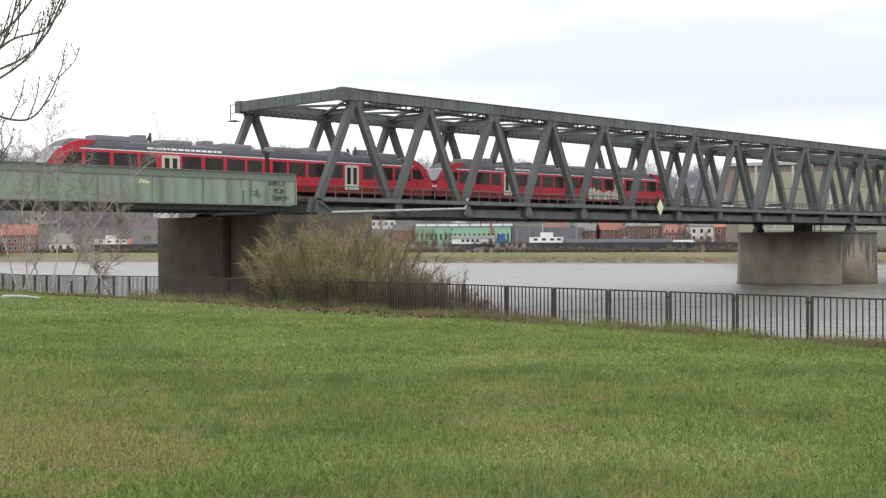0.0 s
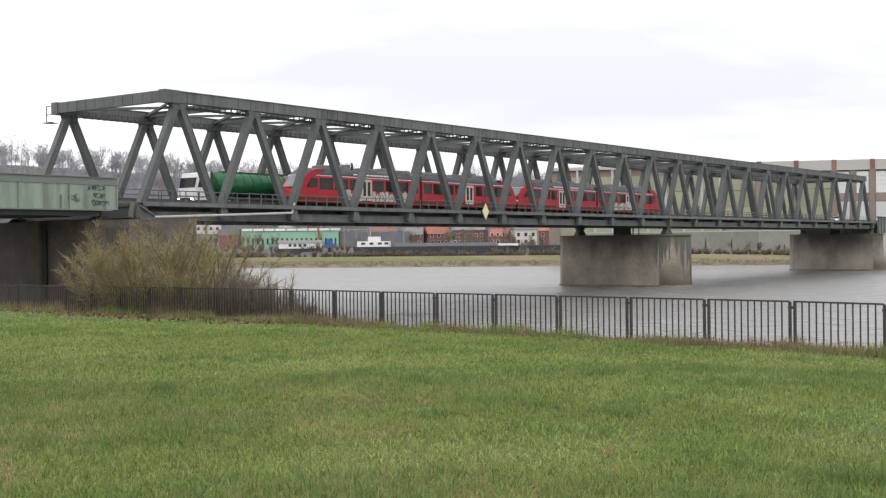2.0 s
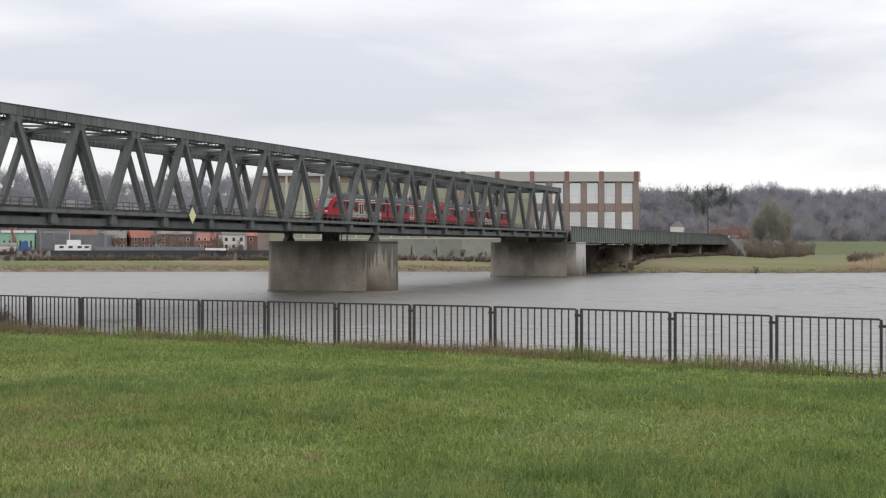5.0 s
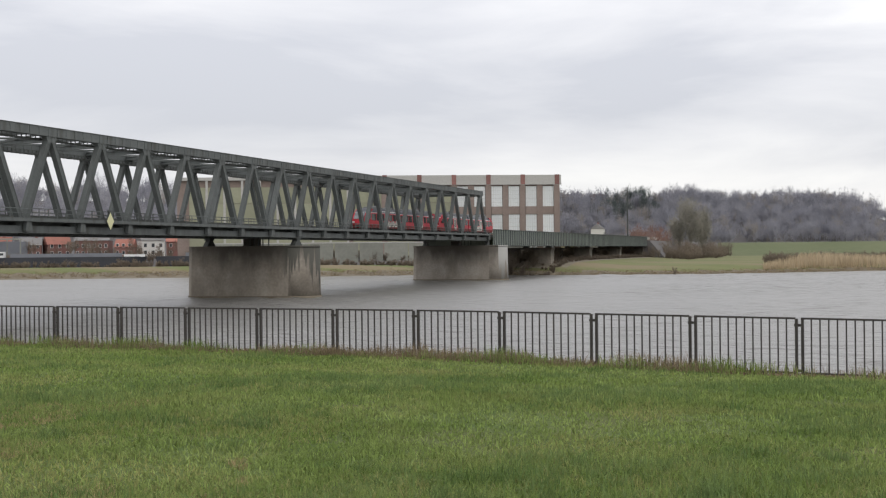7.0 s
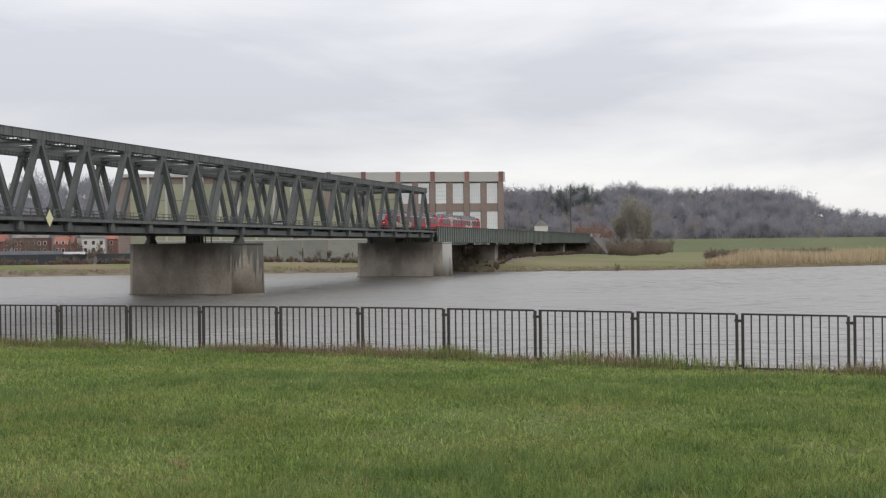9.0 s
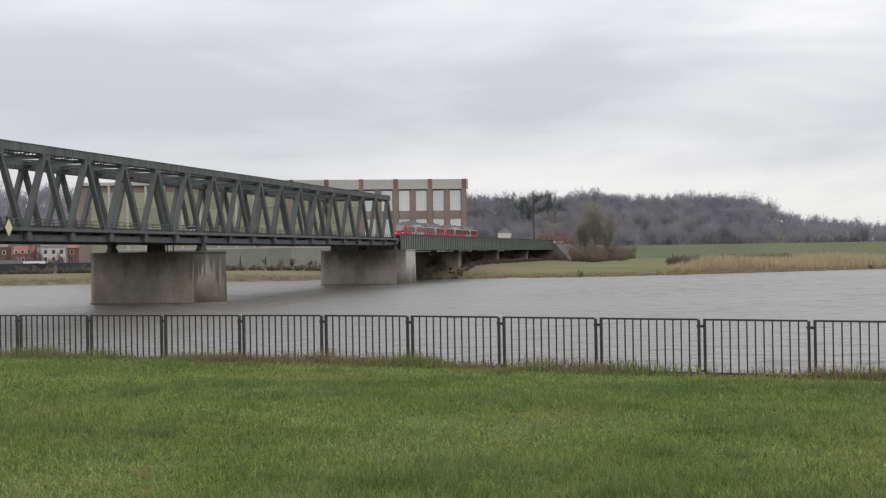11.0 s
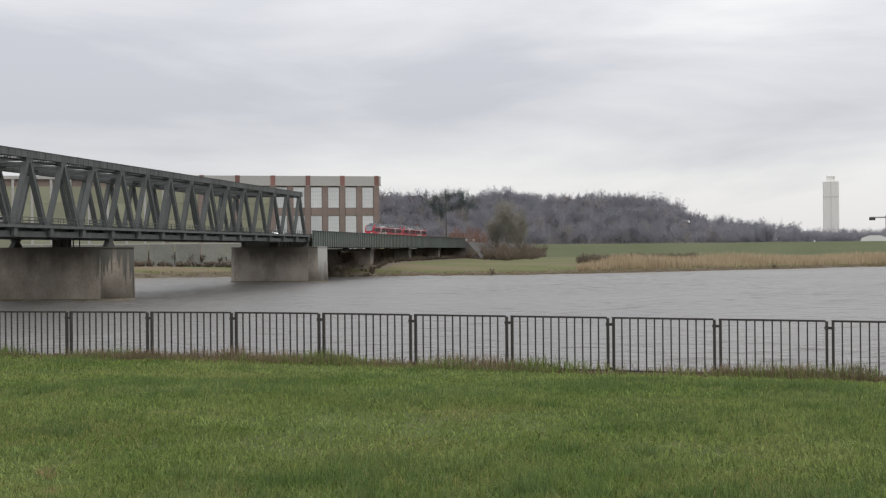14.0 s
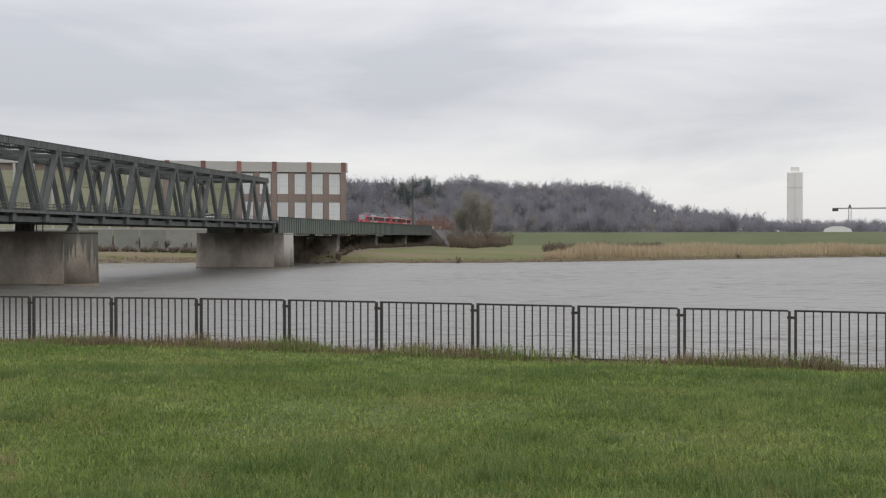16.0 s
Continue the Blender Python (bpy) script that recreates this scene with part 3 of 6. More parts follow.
    # deep end frames
    for x in (top_node(0) - 1.35, top_node(PANELS - 1) + 0.95):
        bm = bmesh.new()
        box(bm, x - 0.25, x + 0.25, NEAR + 0.42, FAR - 0.42, Z_CHORD, Z_TOP - 0.02)
        for y in np.arange(NEAR + 1.4, FAR - 1, 1.28):
            box(bm, x - 0.3, x + 0.3, y - 0.04, y + 0.04, Z_CHORD + 0.04, Z_TOP - 0.08)
        part("portal_beam", bm, STEEL, bridge)
    # small platform with rails outside the far portal corner
    bm = bmesh.new()
    for z in (13.2, 13.9, 14.7):
        beam(bm, (top_node(0) - 1.5, FAR + 0.4, z), (top_node(0) - 1.5, FAR + 1.4, z), 0.06, 0.06, (1, 0, 0))
    beam(bm, (top_node(0) - 1.5, FAR + 1.4, 13.15), (top_node(0) - 1.5, FAR + 1.4, 14.75), 0.06, 0.06)
    box(bm, top_node(0) - 2.0, top_node(0) - 1.0, FAR + 0.4, FAR + 1.4, 13.1, 13.15)
    part("platform", bm, STEEL_DARK, bridge)
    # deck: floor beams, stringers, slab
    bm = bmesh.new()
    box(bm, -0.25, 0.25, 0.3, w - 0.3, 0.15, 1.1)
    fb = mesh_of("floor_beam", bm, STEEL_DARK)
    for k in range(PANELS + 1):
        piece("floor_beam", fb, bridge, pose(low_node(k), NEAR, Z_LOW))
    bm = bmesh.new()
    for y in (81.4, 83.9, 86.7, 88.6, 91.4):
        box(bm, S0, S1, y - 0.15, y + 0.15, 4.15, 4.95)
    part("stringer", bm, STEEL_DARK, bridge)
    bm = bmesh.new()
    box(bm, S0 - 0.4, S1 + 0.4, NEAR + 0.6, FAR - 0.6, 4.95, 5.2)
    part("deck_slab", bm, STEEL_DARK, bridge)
    bm = bmesh.new()
    box(bm, S0 - 0.4, S1 + 0.4, 87.7, FAR - 0.8, 5.2, 5.34)
    part("road_surface", bm, ASPHALT, bridge)
    bm = bmesh.new()
    for y in (TRACK_Y - 0.75, TRACK_Y + 0.75):
        box(bm, S0 - 0.4, S1 + 0.4, y - 0.036, y + 0.036, 5.2, RAIL_Z)
    part("rail", bm, RAIL, bridge)
    bm = bmesh.new()
    for k in range(int((S1 - S0) / 0.9)):
        box(bm, S0 + 0.9 * k, S0 + 0.9 * k + 0.28, TRACK_Y - 1.3, TRACK_Y + 1.3, 5.2, 5.42)
    part("sleepers", bm, BALLAST, bridge)
    bm = bmesh.new()
    box(bm, S0, S1, 87.35, 87.5, 5.2, 6.0)
    part("kerb_wall", bm, STEEL_DARK, bridge)
    # outer walkway with brackets and railing
    bm = bmesh.new()
    box(bm, 0, PANEL - 0.02, -0.14, 0.14, -0.36, 0)
    box(bm, 0, PANEL - 0.02, 0.14, 1.3, -0.1, -0.03)
    edge = mesh_of("walkway_edge", bm, STEEL)
    bm = bmesh.new()
    prism(bm, [(-0.5, -0.5), (0.5, -0.5), (0.36, 0.5), (-0.36, 0.5)], -0.24, 0.24)
    bracket = mesh_of("bracket", bm, STEEL)
    bm = bmesh.new()
    beam(bm, (0, 0, 0), (0, 0, 0.95), 0.07, 0.07)
    post = mesh_of("railing_post", bm, STEEL)
    bm = bmesh.new()
    beam(bm, (0, 0, 0.95), (PANEL, 0, 0.95), 0.07, 0.07)
    beam(bm, (0, 0, 0.5), (PANEL, 0, 0.5), 0.045, 0.05)
    rails = mesh_of("handrail", bm, STEEL)
    for y, s in ((NEAR - 0.95, 1), (FAR + 0.95, -1)):
        for k in range(PANELS + 1):
            piece("bracket", bracket, bridge, pose(low_node(k), y + s * 0.3, Z_WALK - 0.83))
            if k == PANELS:
                continue
            piece("walkway_edge", edge, bridge, pose(low_node(k) + (PANEL if s < 0 else 0), y, Z_WALK, 0, 0, 0 if s > 0 else 180))
            piece("handrail", rails, bridge, pose(low_node(k), y, Z_WALK))
            for j in range(6):
                piece("railing_post", post, bridge, pose(low_node(k) + PANEL * j / 6, y, Z_WALK))
    # railing between rails and road
    bm = bmesh.new()
    for z in (6.35, 6.8):
        beam(bm, (S0, 87.42, z), (S1, 87.42, z), 0.06, 0.06)
    for k in range(88):
        beam(bm, (S0 + k * PANEL / 4, 87.42, 6.0), (S0 + k * PANEL / 4, 87.42, 6.8), 0.06, 0.06)
    part("inner_railing", bm, STEEL_DARK, bridge)
    # slanting drain pipe under the near chord
    bm = bmesh.new()
    tube(bm, (S0 + 1.0, NEAR - 1.0, 4.05), (S0 + 17.6, NEAR - 1.0, 4.62), 0.11, 0.11, 8)
    tube(bm, (S0 + 17.6, NEAR - 1.0, 4.62), (S0 + 18.0, NEAR - 1.0, 5.6), 0.09, 0.09, 8)
    part("drain_pipe", bm, CONCRETE_PALE, bridge, "pale grey drain pipe")
    bm = bmesh.new()
    for a, b in (((S0 - 0.7, 5.15), (S0 - 0.5, 3.9)), ((S0 - 0.7, 5.1), (S0 + 1.4, 3.95)), ((S0 - 0.5, 3.95), (S0 + 1.4, 3.95))):
        beam(bm, (a[0], NEAR - 1.0, a[1]), (b[0], NEAR - 1.0, b[1]), 0.12, 0.14)
    part("end_bracket", bm, STEEL, bridge)
    return bridge


def build_navigation_sign():
    sign = thing("navigation_sign", "pale yellow diamond river traffic sign on the bridge edge", "sign")
    for name, w, h, y0, y1, tone in (("frame", 0.76, 1.06, -0.02, 0.04, STEEL_DARK), ("diamond_panel", 0.68, 0.96, -0.05, -0.024, YELLOW)):
        bm = bmesh.new()
        prism(bm, [(0, -h), (w, 0), (0, h), (-w, 0)], y0, y1)
        for v in bm.verts:
            v.co += Vector((116.4, NEAR - 1.25, 5.25))
        part(name, bm, tone, sign)
    bm = bmesh.new()
    box(bm, 116.35, 116.45, NEAR - 1.2, NEAR - 1.02, 4.5, 6.35)
    box(bm, 116.2, 116.6, NEAR - 1.25, NEAR - 1.0, 6.3, 6.45)
    part("bracket", bm, STEEL_DARK, sign)


def build_pier(x, y0, y1, z1, thick=6.6, material=CONCRETE, label="massive weathered concrete river pier under the bridge"):
    pier = thing("bridge_pier", label, "bridge pier", "river piers")
    n, h = 3.4, thick / 2
    mid = (y0 + y1) / 2
    pts = [(x - h, y1 - 1.0), (x - h + 1.0, y1), (x + h - 1.0, y1), (x + h, y1 - 1.0)]
    pts += [(x + h * math.cos(a), y0 + n - n * math.sin(a)) for a in np.linspace(0, math.pi, 15)]

    def drum(z_low, z_high, grow_low, grow_high):
        bm = bmesh.new()
        rings = [[bm.verts.new((x + (px - x) * g, mid + (py - mid) * g, z)) for px, py in pts] for z, g in ((z_low, grow_low), (z_high, grow_high))]
        for i in range(len(pts)):
            face = bm.faces.new((rings[0][i], rings[0][(i + 1) % len(pts)], rings[1][(i + 1) % len(pts)], rings[1][i]))
            face.smooth = 4 <= i < len(pts) - 1
        bm.faces.new(rings[1])
        bm.faces.new(rings[0][::-1])
        return bm

    part("footing", drum(-9.0, WATER_Z + 0.25, 1.03, 1.025), MUD, pier, "wet brown footing at the waterline")
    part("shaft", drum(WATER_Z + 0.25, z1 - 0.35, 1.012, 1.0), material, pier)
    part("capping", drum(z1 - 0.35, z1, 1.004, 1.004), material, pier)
    for y in (NEAR, FAR):
        bm = bmesh.new()
        prism(bm, [(x - 1.3, z1), (x + 1.3, z1), (x + 0.4, Z_LOW - 0.35), (x - 0.4, Z_LOW - 0.35)], y - 0.4, y + 0.4)
        box(bm, x - 0.7, x + 0.7, y - 0.45, y + 0.45, Z_LOW - 0.35, Z_LOW - 0.04)
        part("bearing", bm, STEEL_DARK, pier)
    bm = bmesh.new()
    box(bm, x - 1.2, x + 1.2, (NEAR + FAR) / 2 - 0.9, (NEAR + FAR) / 2 + 0.9, z1, Z_LOW - 0.1)
    part("plinth", bm, material, pier)
    # pipes and a rail on top
    rnd = random.Random(int(x))
    for k in range(5):
        bm = bmesh.new()
        y = mid - 3.2 + k * 0.8 + rnd.uniform(-0.2, 0.2)
        tube(bm, (x - 2.4, y, z1 - 0.02), (x - 2.4, y, Z_LOW + 0.2), 0.09, 0.09, 6)
        part("pipe", bm, STEEL_DARK, pier)
    return pier


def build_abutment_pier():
    pier = thing("bridge_pier", "dark brown concrete pier on the river bank under the approach span", "bridge pier", "river piers")
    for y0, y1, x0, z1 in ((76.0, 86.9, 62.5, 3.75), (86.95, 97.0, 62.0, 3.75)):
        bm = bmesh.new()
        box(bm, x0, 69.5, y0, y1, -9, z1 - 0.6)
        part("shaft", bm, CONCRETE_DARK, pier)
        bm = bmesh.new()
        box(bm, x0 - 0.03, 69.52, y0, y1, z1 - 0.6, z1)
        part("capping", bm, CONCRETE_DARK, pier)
    bm = bmesh.new()
    box(bm, 62.46, 62.6, 86.4, 86.7, -6, 3.0)
    tube(bm, (62.3, 86.5, -6), (62.3, 86.5, 3.6), 0.12, 0.12, 8)
    part("downpipe", bm, BLACK, pier)
    bm = bmesh.new()
    for k in range(14):
        y, wd, drop = 76.1 + k * 0.21, random.Random(k).uniform(0.04, 0.14), random.Random(k).uniform(0.3, 2.2)
        prism(bm, [(y, 3.1), (y + wd, 3.1), (y + wd * 0.6, 3.1 - drop), (y + wd * 0.3, 3.1 - drop)], 62.44, 62.6, "x")
    part("lime_streaks", bm, CONCRETE, pier, "pale lime streaks")
    for y in (81.0, 92.0):
        bm = bmesh.new()
        prism(bm, [(62.8, 3.75), (64.4, 3.75), (63.9, 4.1), (63.3, 4.1)], y - 0.5, y + 0.5)
        part("bearing", bm, BLACK, pier)


def build_left_approach():
    span = thing("approach_span", "pale green plate girder approach span with a dark underside", "bridge", "approach spans")
    x0, x1, zt, zb = -70.0, 64.5, 7.22, 4.62
    for y, name in ((NEAR, "near"), (FAR, "far")):
        s = -1 if name == "near" else 1
        bm = bmesh.new()
        box(bm, x0, x1, y - 0.05, y + 0.05, zb, zt - 0.62)
        part("girder_web", bm, GIRDER, span)
        bm = bmesh.new()
        box(bm, x0, x1 - 0.004, y - 0.11, y + 0.09, zt - 0.62, zt - 0.06)
        box(bm, x0, x1 - 0.004, y - 0.22, y + 0.22, zt - 0.06, zt)
        part("top_flange", bm, GIRDER_TOP, span)
        bm = bmesh.new()
        box(bm, x0, x1 - 0.6, y - 0.3, y + 0.3, zb - 0.1, zb)
        part("bottom_flange", bm, GIRDER_TOP, span)
        bm = bmesh.new()
        box(bm, -0.03, 0.03, 0.04 * s, 0.22 * s, zb, zt - 0.62)
        st = mesh_of("stiffener", bm, GIRDER)
        for k in range(28):
            piece("stiffener", st, span, pose(x1 - 0.06 - 4.6 * k, y, 0))
        bm = bmesh.new()
        box(bm, x1 - 5.45, x1 - 5.38, y + 0.04 * s, y + 0.16 * s, zb, zt - 1.5)
        part("short_stiffener", bm, GIRDER_TOP, span)
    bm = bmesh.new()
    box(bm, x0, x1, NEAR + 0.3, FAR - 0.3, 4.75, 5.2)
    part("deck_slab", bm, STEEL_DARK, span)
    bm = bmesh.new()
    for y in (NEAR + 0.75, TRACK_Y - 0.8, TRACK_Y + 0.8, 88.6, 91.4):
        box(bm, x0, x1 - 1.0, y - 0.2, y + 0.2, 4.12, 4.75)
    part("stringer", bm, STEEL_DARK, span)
    bm = bmesh.new()
    box(bm, x0, x1, 87.7, FAR - 0.6, 5.2, 5.34)
    part("road_surface", bm, ASPHALT, span)
    bm = bmesh.new()
    for y in (TRACK_Y - 0.75, TRACK_Y + 0.75):
        box(bm, x0, x1 + 1.6, y - 0.036, y + 0.036, 5.2, RAIL_Z)
    part("rail", bm, RAIL, span)
    # sprayed tags on the web: strokes without meaning
    rnd = random.Random(4)
    bm = bmesh.new()
    for cx, cz, wd, ht, n in ((62.5, 6.35, 1.6, 0.42, 9), (62.8, 5.75, 1.0, 0.5, 6), (62.9, 5.15, 1.5, 0.45, 9), (60.4, 5.5, 0.9, 0.6, 5)):
        for k in range(n):
            a, turn0 = cx + wd * (k / n - 0.5), rnd.uniform(0, 6.28)
            rx, rz, bend = wd / n * rnd.uniform(0.7, 1.5), ht * rnd.uniform(0.25, 0.6), rnd.choice((-1, 1)) * rnd.uniform(0.7, 1.15)
            ring = [(a + rx * math.cos(turn0 + bend * q), cz + rz * math.sin(turn0 + bend * q)) for q in range(6)]
            for p, q in zip(ring, ring[1:]):
                beam(bm, (p[0], NEAR - 0.06, p[1]), (q[0], NEAR - 0.06, q[1]), 0.03, 0.038)
    part("spray_tag", bm, SPRAY_DARK, span, "black sprayed scribble")
    bm = bmesh.new()
    for k in range(4):
        beam(bm, (49.5 + 0.25 * k, NEAR - 0.06, 6.0), (49.7 + 0.2 * k, NEAR - 0.06, 6.35 - 0.05 * k), 0.03, 0.16)
    part("spray_patch", bm, YELLOW, span)


def build_right_approach():
    x0, x1 = 268.3, 486.0
    span = thing("approach_span", "long dark green plate girder viaduct over the far meadow", "bridge", "approach spans")
    for y in (NEAR - 1.0, FAR + 1.0):
        bm = bmesh.new()
        box(bm, x0, x1, y - 0.05, y + 0.05, 2.75, 6.35)
        part("girder_web", bm, GIRDER_TOP, span)
        bm = bmesh.new()
        box(bm, x0, x1, y - 0.3, y + 0.3, 6.35, 6.47)
        box(bm, x0, x1, y - 0.3, y + 0.3, 2.65, 2.75)
        part("flange", bm, STEEL, span)
    bm = bmesh.new()
    box(bm, -0.06, 0.06, -0.26, -0.05, 2.75, 6.35)
    st = mesh_of("stiffener", bm, STEEL)
    for k in range(109):
        piece("stiffener", st, span, pose(x0 + 0.4 + 2.0 * k, NEAR - 1.0, 0))
    bm = bmesh.new()
    box(bm, x0, x1, NEAR - 0.9, FAR + 0.9, 4.8, 5.2)
    part("deck_slab", bm, STEEL_DARK, span)
    bm = bmesh.new()
    for y in (TRACK_Y - 0.75, TRACK_Y + 0.75):
        box(bm, x0 - 1.4, x1 + 60, y - 0.036, y + 0.036, 5.2, RAIL_Z)
    part("rail", bm, RAIL, span)
    bm = bmesh.new()
    box(bm, x0, x1, 87.7, FAR, 5.2, 5.34)
    part("road_surface", bm, ASPHALT, span)
    for x in (332, 384, 436, 486):
        pier = thing("viaduct_pier", "brown stone pier of two columns under the viaduct", "bridge pier", "viaduct piers")
        for y0, y1 in ((80.5, 85.5), (90.0, 95.5)):
            bm = bmesh.new()
            box(bm, x - 1.8, x + 1.8, y0, y1, -8, 1.7)
            part("column", bm, CONCRETE, pier)
        bm = bmesh.new()
        box(bm, x - 2.0, x + 2.0, 80.2, 96.0, 1.7, 2.25)
        part("capping", bm, CONCRETE_DARK, pier)
        for y in (81.5, 88.0, 94.5):
            bm = bmesh.new()
            box(bm, x - 0.9, x + 0.9, y - 0.7, y + 0.7, 2.25, 2.66)
            part("bearing", bm, STEEL_DARK, pier)
    # embankment that carries rails and road on beyond the last pier
    bm = bmesh.new()
    prism(bm, [(70, -4.5), (78, 4.9), (96, 4.9), (106, -4.5)], 486, 760, "x")
    solid("embankment", bm, FOREST_FLOOR, "grassy railway embankment beyond the viaduct", "embankment", kind="structure")


build_truss()
build_navigation_sign()
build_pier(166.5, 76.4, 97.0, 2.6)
build_pier(266.6, 75.2, 97.0, 2.75, material=CONCRETE_PALE_NOSE, label="weathered concrete river pier with a paler nose")
build_abutment_pier()
build_left_approach()
build_right_approach()

# ---- the train: two coupled diesel railcars of two bodies each ----
def nose_x(z):
    """How far the end of a body lies back at a height over the rail."""
    return float(np.interp(z, (0.3, 0.9, 1.5, 2.2, 3.2, 3.75, 4.1), (0.45, 0.12, 0.1, 0.45, 1.35, 2.1, 3.1)))


SECTION = [(-1.30, 0.35), (-1.36, 0.9), (-1.37, 2.0), (-1.34, 3.0), (-1.24, 3.45), (-1.0, 3.78), (-0.5, 3.95), (0.0, 4.0), (0.5, 3.95), (1.0, 3.78), (1.24, 3.45), (1.34, 3.0), (1.37, 2.0), (1.36, 0.9), (1.30, 0.35)]


def hull(bm, x0, x1, nose0, nose1, lo=0.35, hi=4.0, grow=0.0):
    """A body shell between two heights; nose0 and nose1 say which ends are raked."""
    zs = np.array([p[1] for p in SECTION[:8]])
    ys = np.array([-p[0] for p in SECTION[:8]])
    levels = [lo] + [z for z in zs if lo < z < hi] + [hi]
    outline = [(-float(np.interp(z, zs, ys)) - grow, z) for z in levels]
    outline += [(-y, z) for y, z in outline[::-1]]
    rings = []
    for x, nose, s in ((x0, nose0, 1), (x0 + 3.2, False, 1), (x1 - 3.2, False, -1), (x1, nose1, -1)):
        ring = []
        for y, z in outline:
            back = nose_x(z) if nose else 0.0
            narrow = 0.86 if nose else 1.0
            ring.append(bm.verts.new((x + s * (back - grow * (1 if nose else 0)), y * narrow, z)))
        rings.append(ring)
    n = len(outline)
    for a, b in zip(rings, rings[1:]):
        for i in range(n):
            bm.faces.new((a[i], a[(i + 1) % n], b[(i + 1) % n], b[i]))
    bm.faces.new(rings[0][::-1])
    bm.faces.new(rings[-1])


def side_panel(bm, s, x0, x1, z0, z1, y=1.372, depth=0.03):
    a, b = sorted((s * (y - 0.02), s * (y + depth)))
    box(bm, x0, x1, a, b, z0, z1)


def build_railcar():
    car = thing("diesel_railcar", "red two-part diesel railcar with dark roof band, dusty, with spray tags", "train", "coupled railcars")
    L = 41.2
    for x0, x1, n0, n1, flip in ((0.0, 20.35, True, False, False), (20.85, L, False, True, True)):
        bm = bmesh.new()
        hull(bm, x0, x1, n0, n1, 0.95, 3.12)
        body = part("body", bm, RED, car)
        bm = bmesh.new()
        hull(bm, x0, x1, n0, n1, 0.35, 0.95)
        part("skirt", bm, RED_DUSTY, car, "dusty dark red skirt")
        bm = bmesh.new()
        hull(bm, x0, x1, n0, n1, 3.2, 4.0)
        part("roof", bm, ROOF_GREY, car)
        bm = bmesh.new()
        hull(bm, x0, x1, n0, n1, 3.12, 3.2, 0.01)
        part("white_stripe", bm, WHITE, body, "thin white stripe")
        bm = bmesh.new()
        a, b = (x0 + 2.9, x1 - 0.2) if n0 else (x0 + 0.2, x1 - 2.9)
        for s in (-1, 1):
            prism(bm, [(s * 1.33, 3.22), (s * 1.27, 3.44), (s * 1.06, 3.75), (s * 1.02, 3.72), (s * 1.2, 3.3)], a, b, "x")
        part("roof_band", bm, BAND, car)
        # red cheek over the cab that sweeps up to the roof
        cab, d = (x0, 1) if n0 else (x1, -1)
        for s in (-1, 1):
            bm = bmesh.new()
            prism(bm, [(cab + d * 0.75, 2.3), (cab + d * 1.1, 2.8), (cab + d * 1.6, 3.25), (cab + d * 2.2, 3.58), (cab + d * 2.9, 3.8), (cab + d * 4.3, 3.83), (cab + d * 3.9, 3.55), (cab + d * 3.2, 3.25), (cab + d * 2.3, 2.98), (cab + d * 1.7, 2.3)], s * 1.0, s * 1.315)
            part("cab_cheek", bm, RED, car)
        bm = bmesh.new()
        pts = [(cab + d * 0.30, 1.95), (cab + d * 1.28, 3.15), (cab + d * 2.2, 3.72), (cab + d * 2.45, 3.68), (cab + d * 1.6, 3.05), (cab + d * 0.65, 1.9)]
        prism(bm, pts, -0.98, 0.98)
        part("windscreen", bm, WINDSHIELD, car, "sloping pale windscreen")
        for s in (-1, 1):
            bm = bmesh.new()
            prism(bm, [(cab + d * 1.5, 1.95), (cab + d * 2.15, 2.85), (cab + d * 3.0, 2.85), (cab + d * 3.0, 1.95)], s * 1.25, s * 1.392)
            part("cab_side_window", bm, GLASS_DARK, car)
        for s in (-1, 1):
            bm = bmesh.new()
            a, b = sorted((cab + d * 0.02, cab + d * 0.35))
            box(bm, a, b, s * 0.9 - 0.17, s * 0.9 + 0.17, 1.25, 1.5)
            part("headlight", bm, WHITE, car)
        bm = bmesh.new()
        a, b = sorted((cab - d * 0.0, cab + d * 0.7))
        box(bm, a, b, -0.3, 0.3, 0.55, 0.95)
        part("coupler", bm, UNDER, car)
        # windows and doors, mirrored about the joint
        run = [(3.35, 5.4), (5.75, 7.8), (8.15, 9.5), (12.0, 13.8), (14.2, 16.0), (16.4, 18.2), (18.5, 20.0)]
        for w0, w1 in run:
            a, b = sorted((cab + d * w0, cab + d * w1))
            for s in (-1, 1):
                bm = bmesh.new()
                side_panel(bm, s, a, b, 1.72, 2.92, 1.372, 0.012)
                part("window", bm, GLASS_DARK, body)
        for door in (10.9,):
            a, b = sorted((cab + d * (door - 0.75), cab + d * (door + 0.75)))
            for s in (-1, 1):
                bm = bmesh.new()
                side_panel(bm, s, a - 0.1, b + 0.1, 0.7, 2.95, 1.372, 0.006)
                door_ob = part("door", bm, DOOR_PALE, body, "pale cream double door")
                for c in (a + 0.16, a + 0.9):
                    bm = bmesh.new()
                    side_panel(bm, s, c, c + 0.44, 1.2, 2.72, 1.372, 0.016)
                    part("door_glass", bm, GLASS_DARK, door_ob)
        # roof boxes, vents and pipes
        for q0, q1, w, h in ((4.5, 7.6, 0.8, 0.32), (8.2, 9.2, 0.55, 0.55), (10.5, 13.4, 0.75, 0.26), (14.6, 15.6, 0.6, 0.42), (16.4, 19.4, 0.8, 0.28)):
            a, b = sorted((cab + d * q0, cab + d * q1))
            bm = bmesh.new()
            box(bm, a, b, -w, w, 3.84, 3.98 + h)
            bmesh.ops.bevel(bm, geom=bm.edges[:], offset=0.07, segments=1, affect="EDGES")
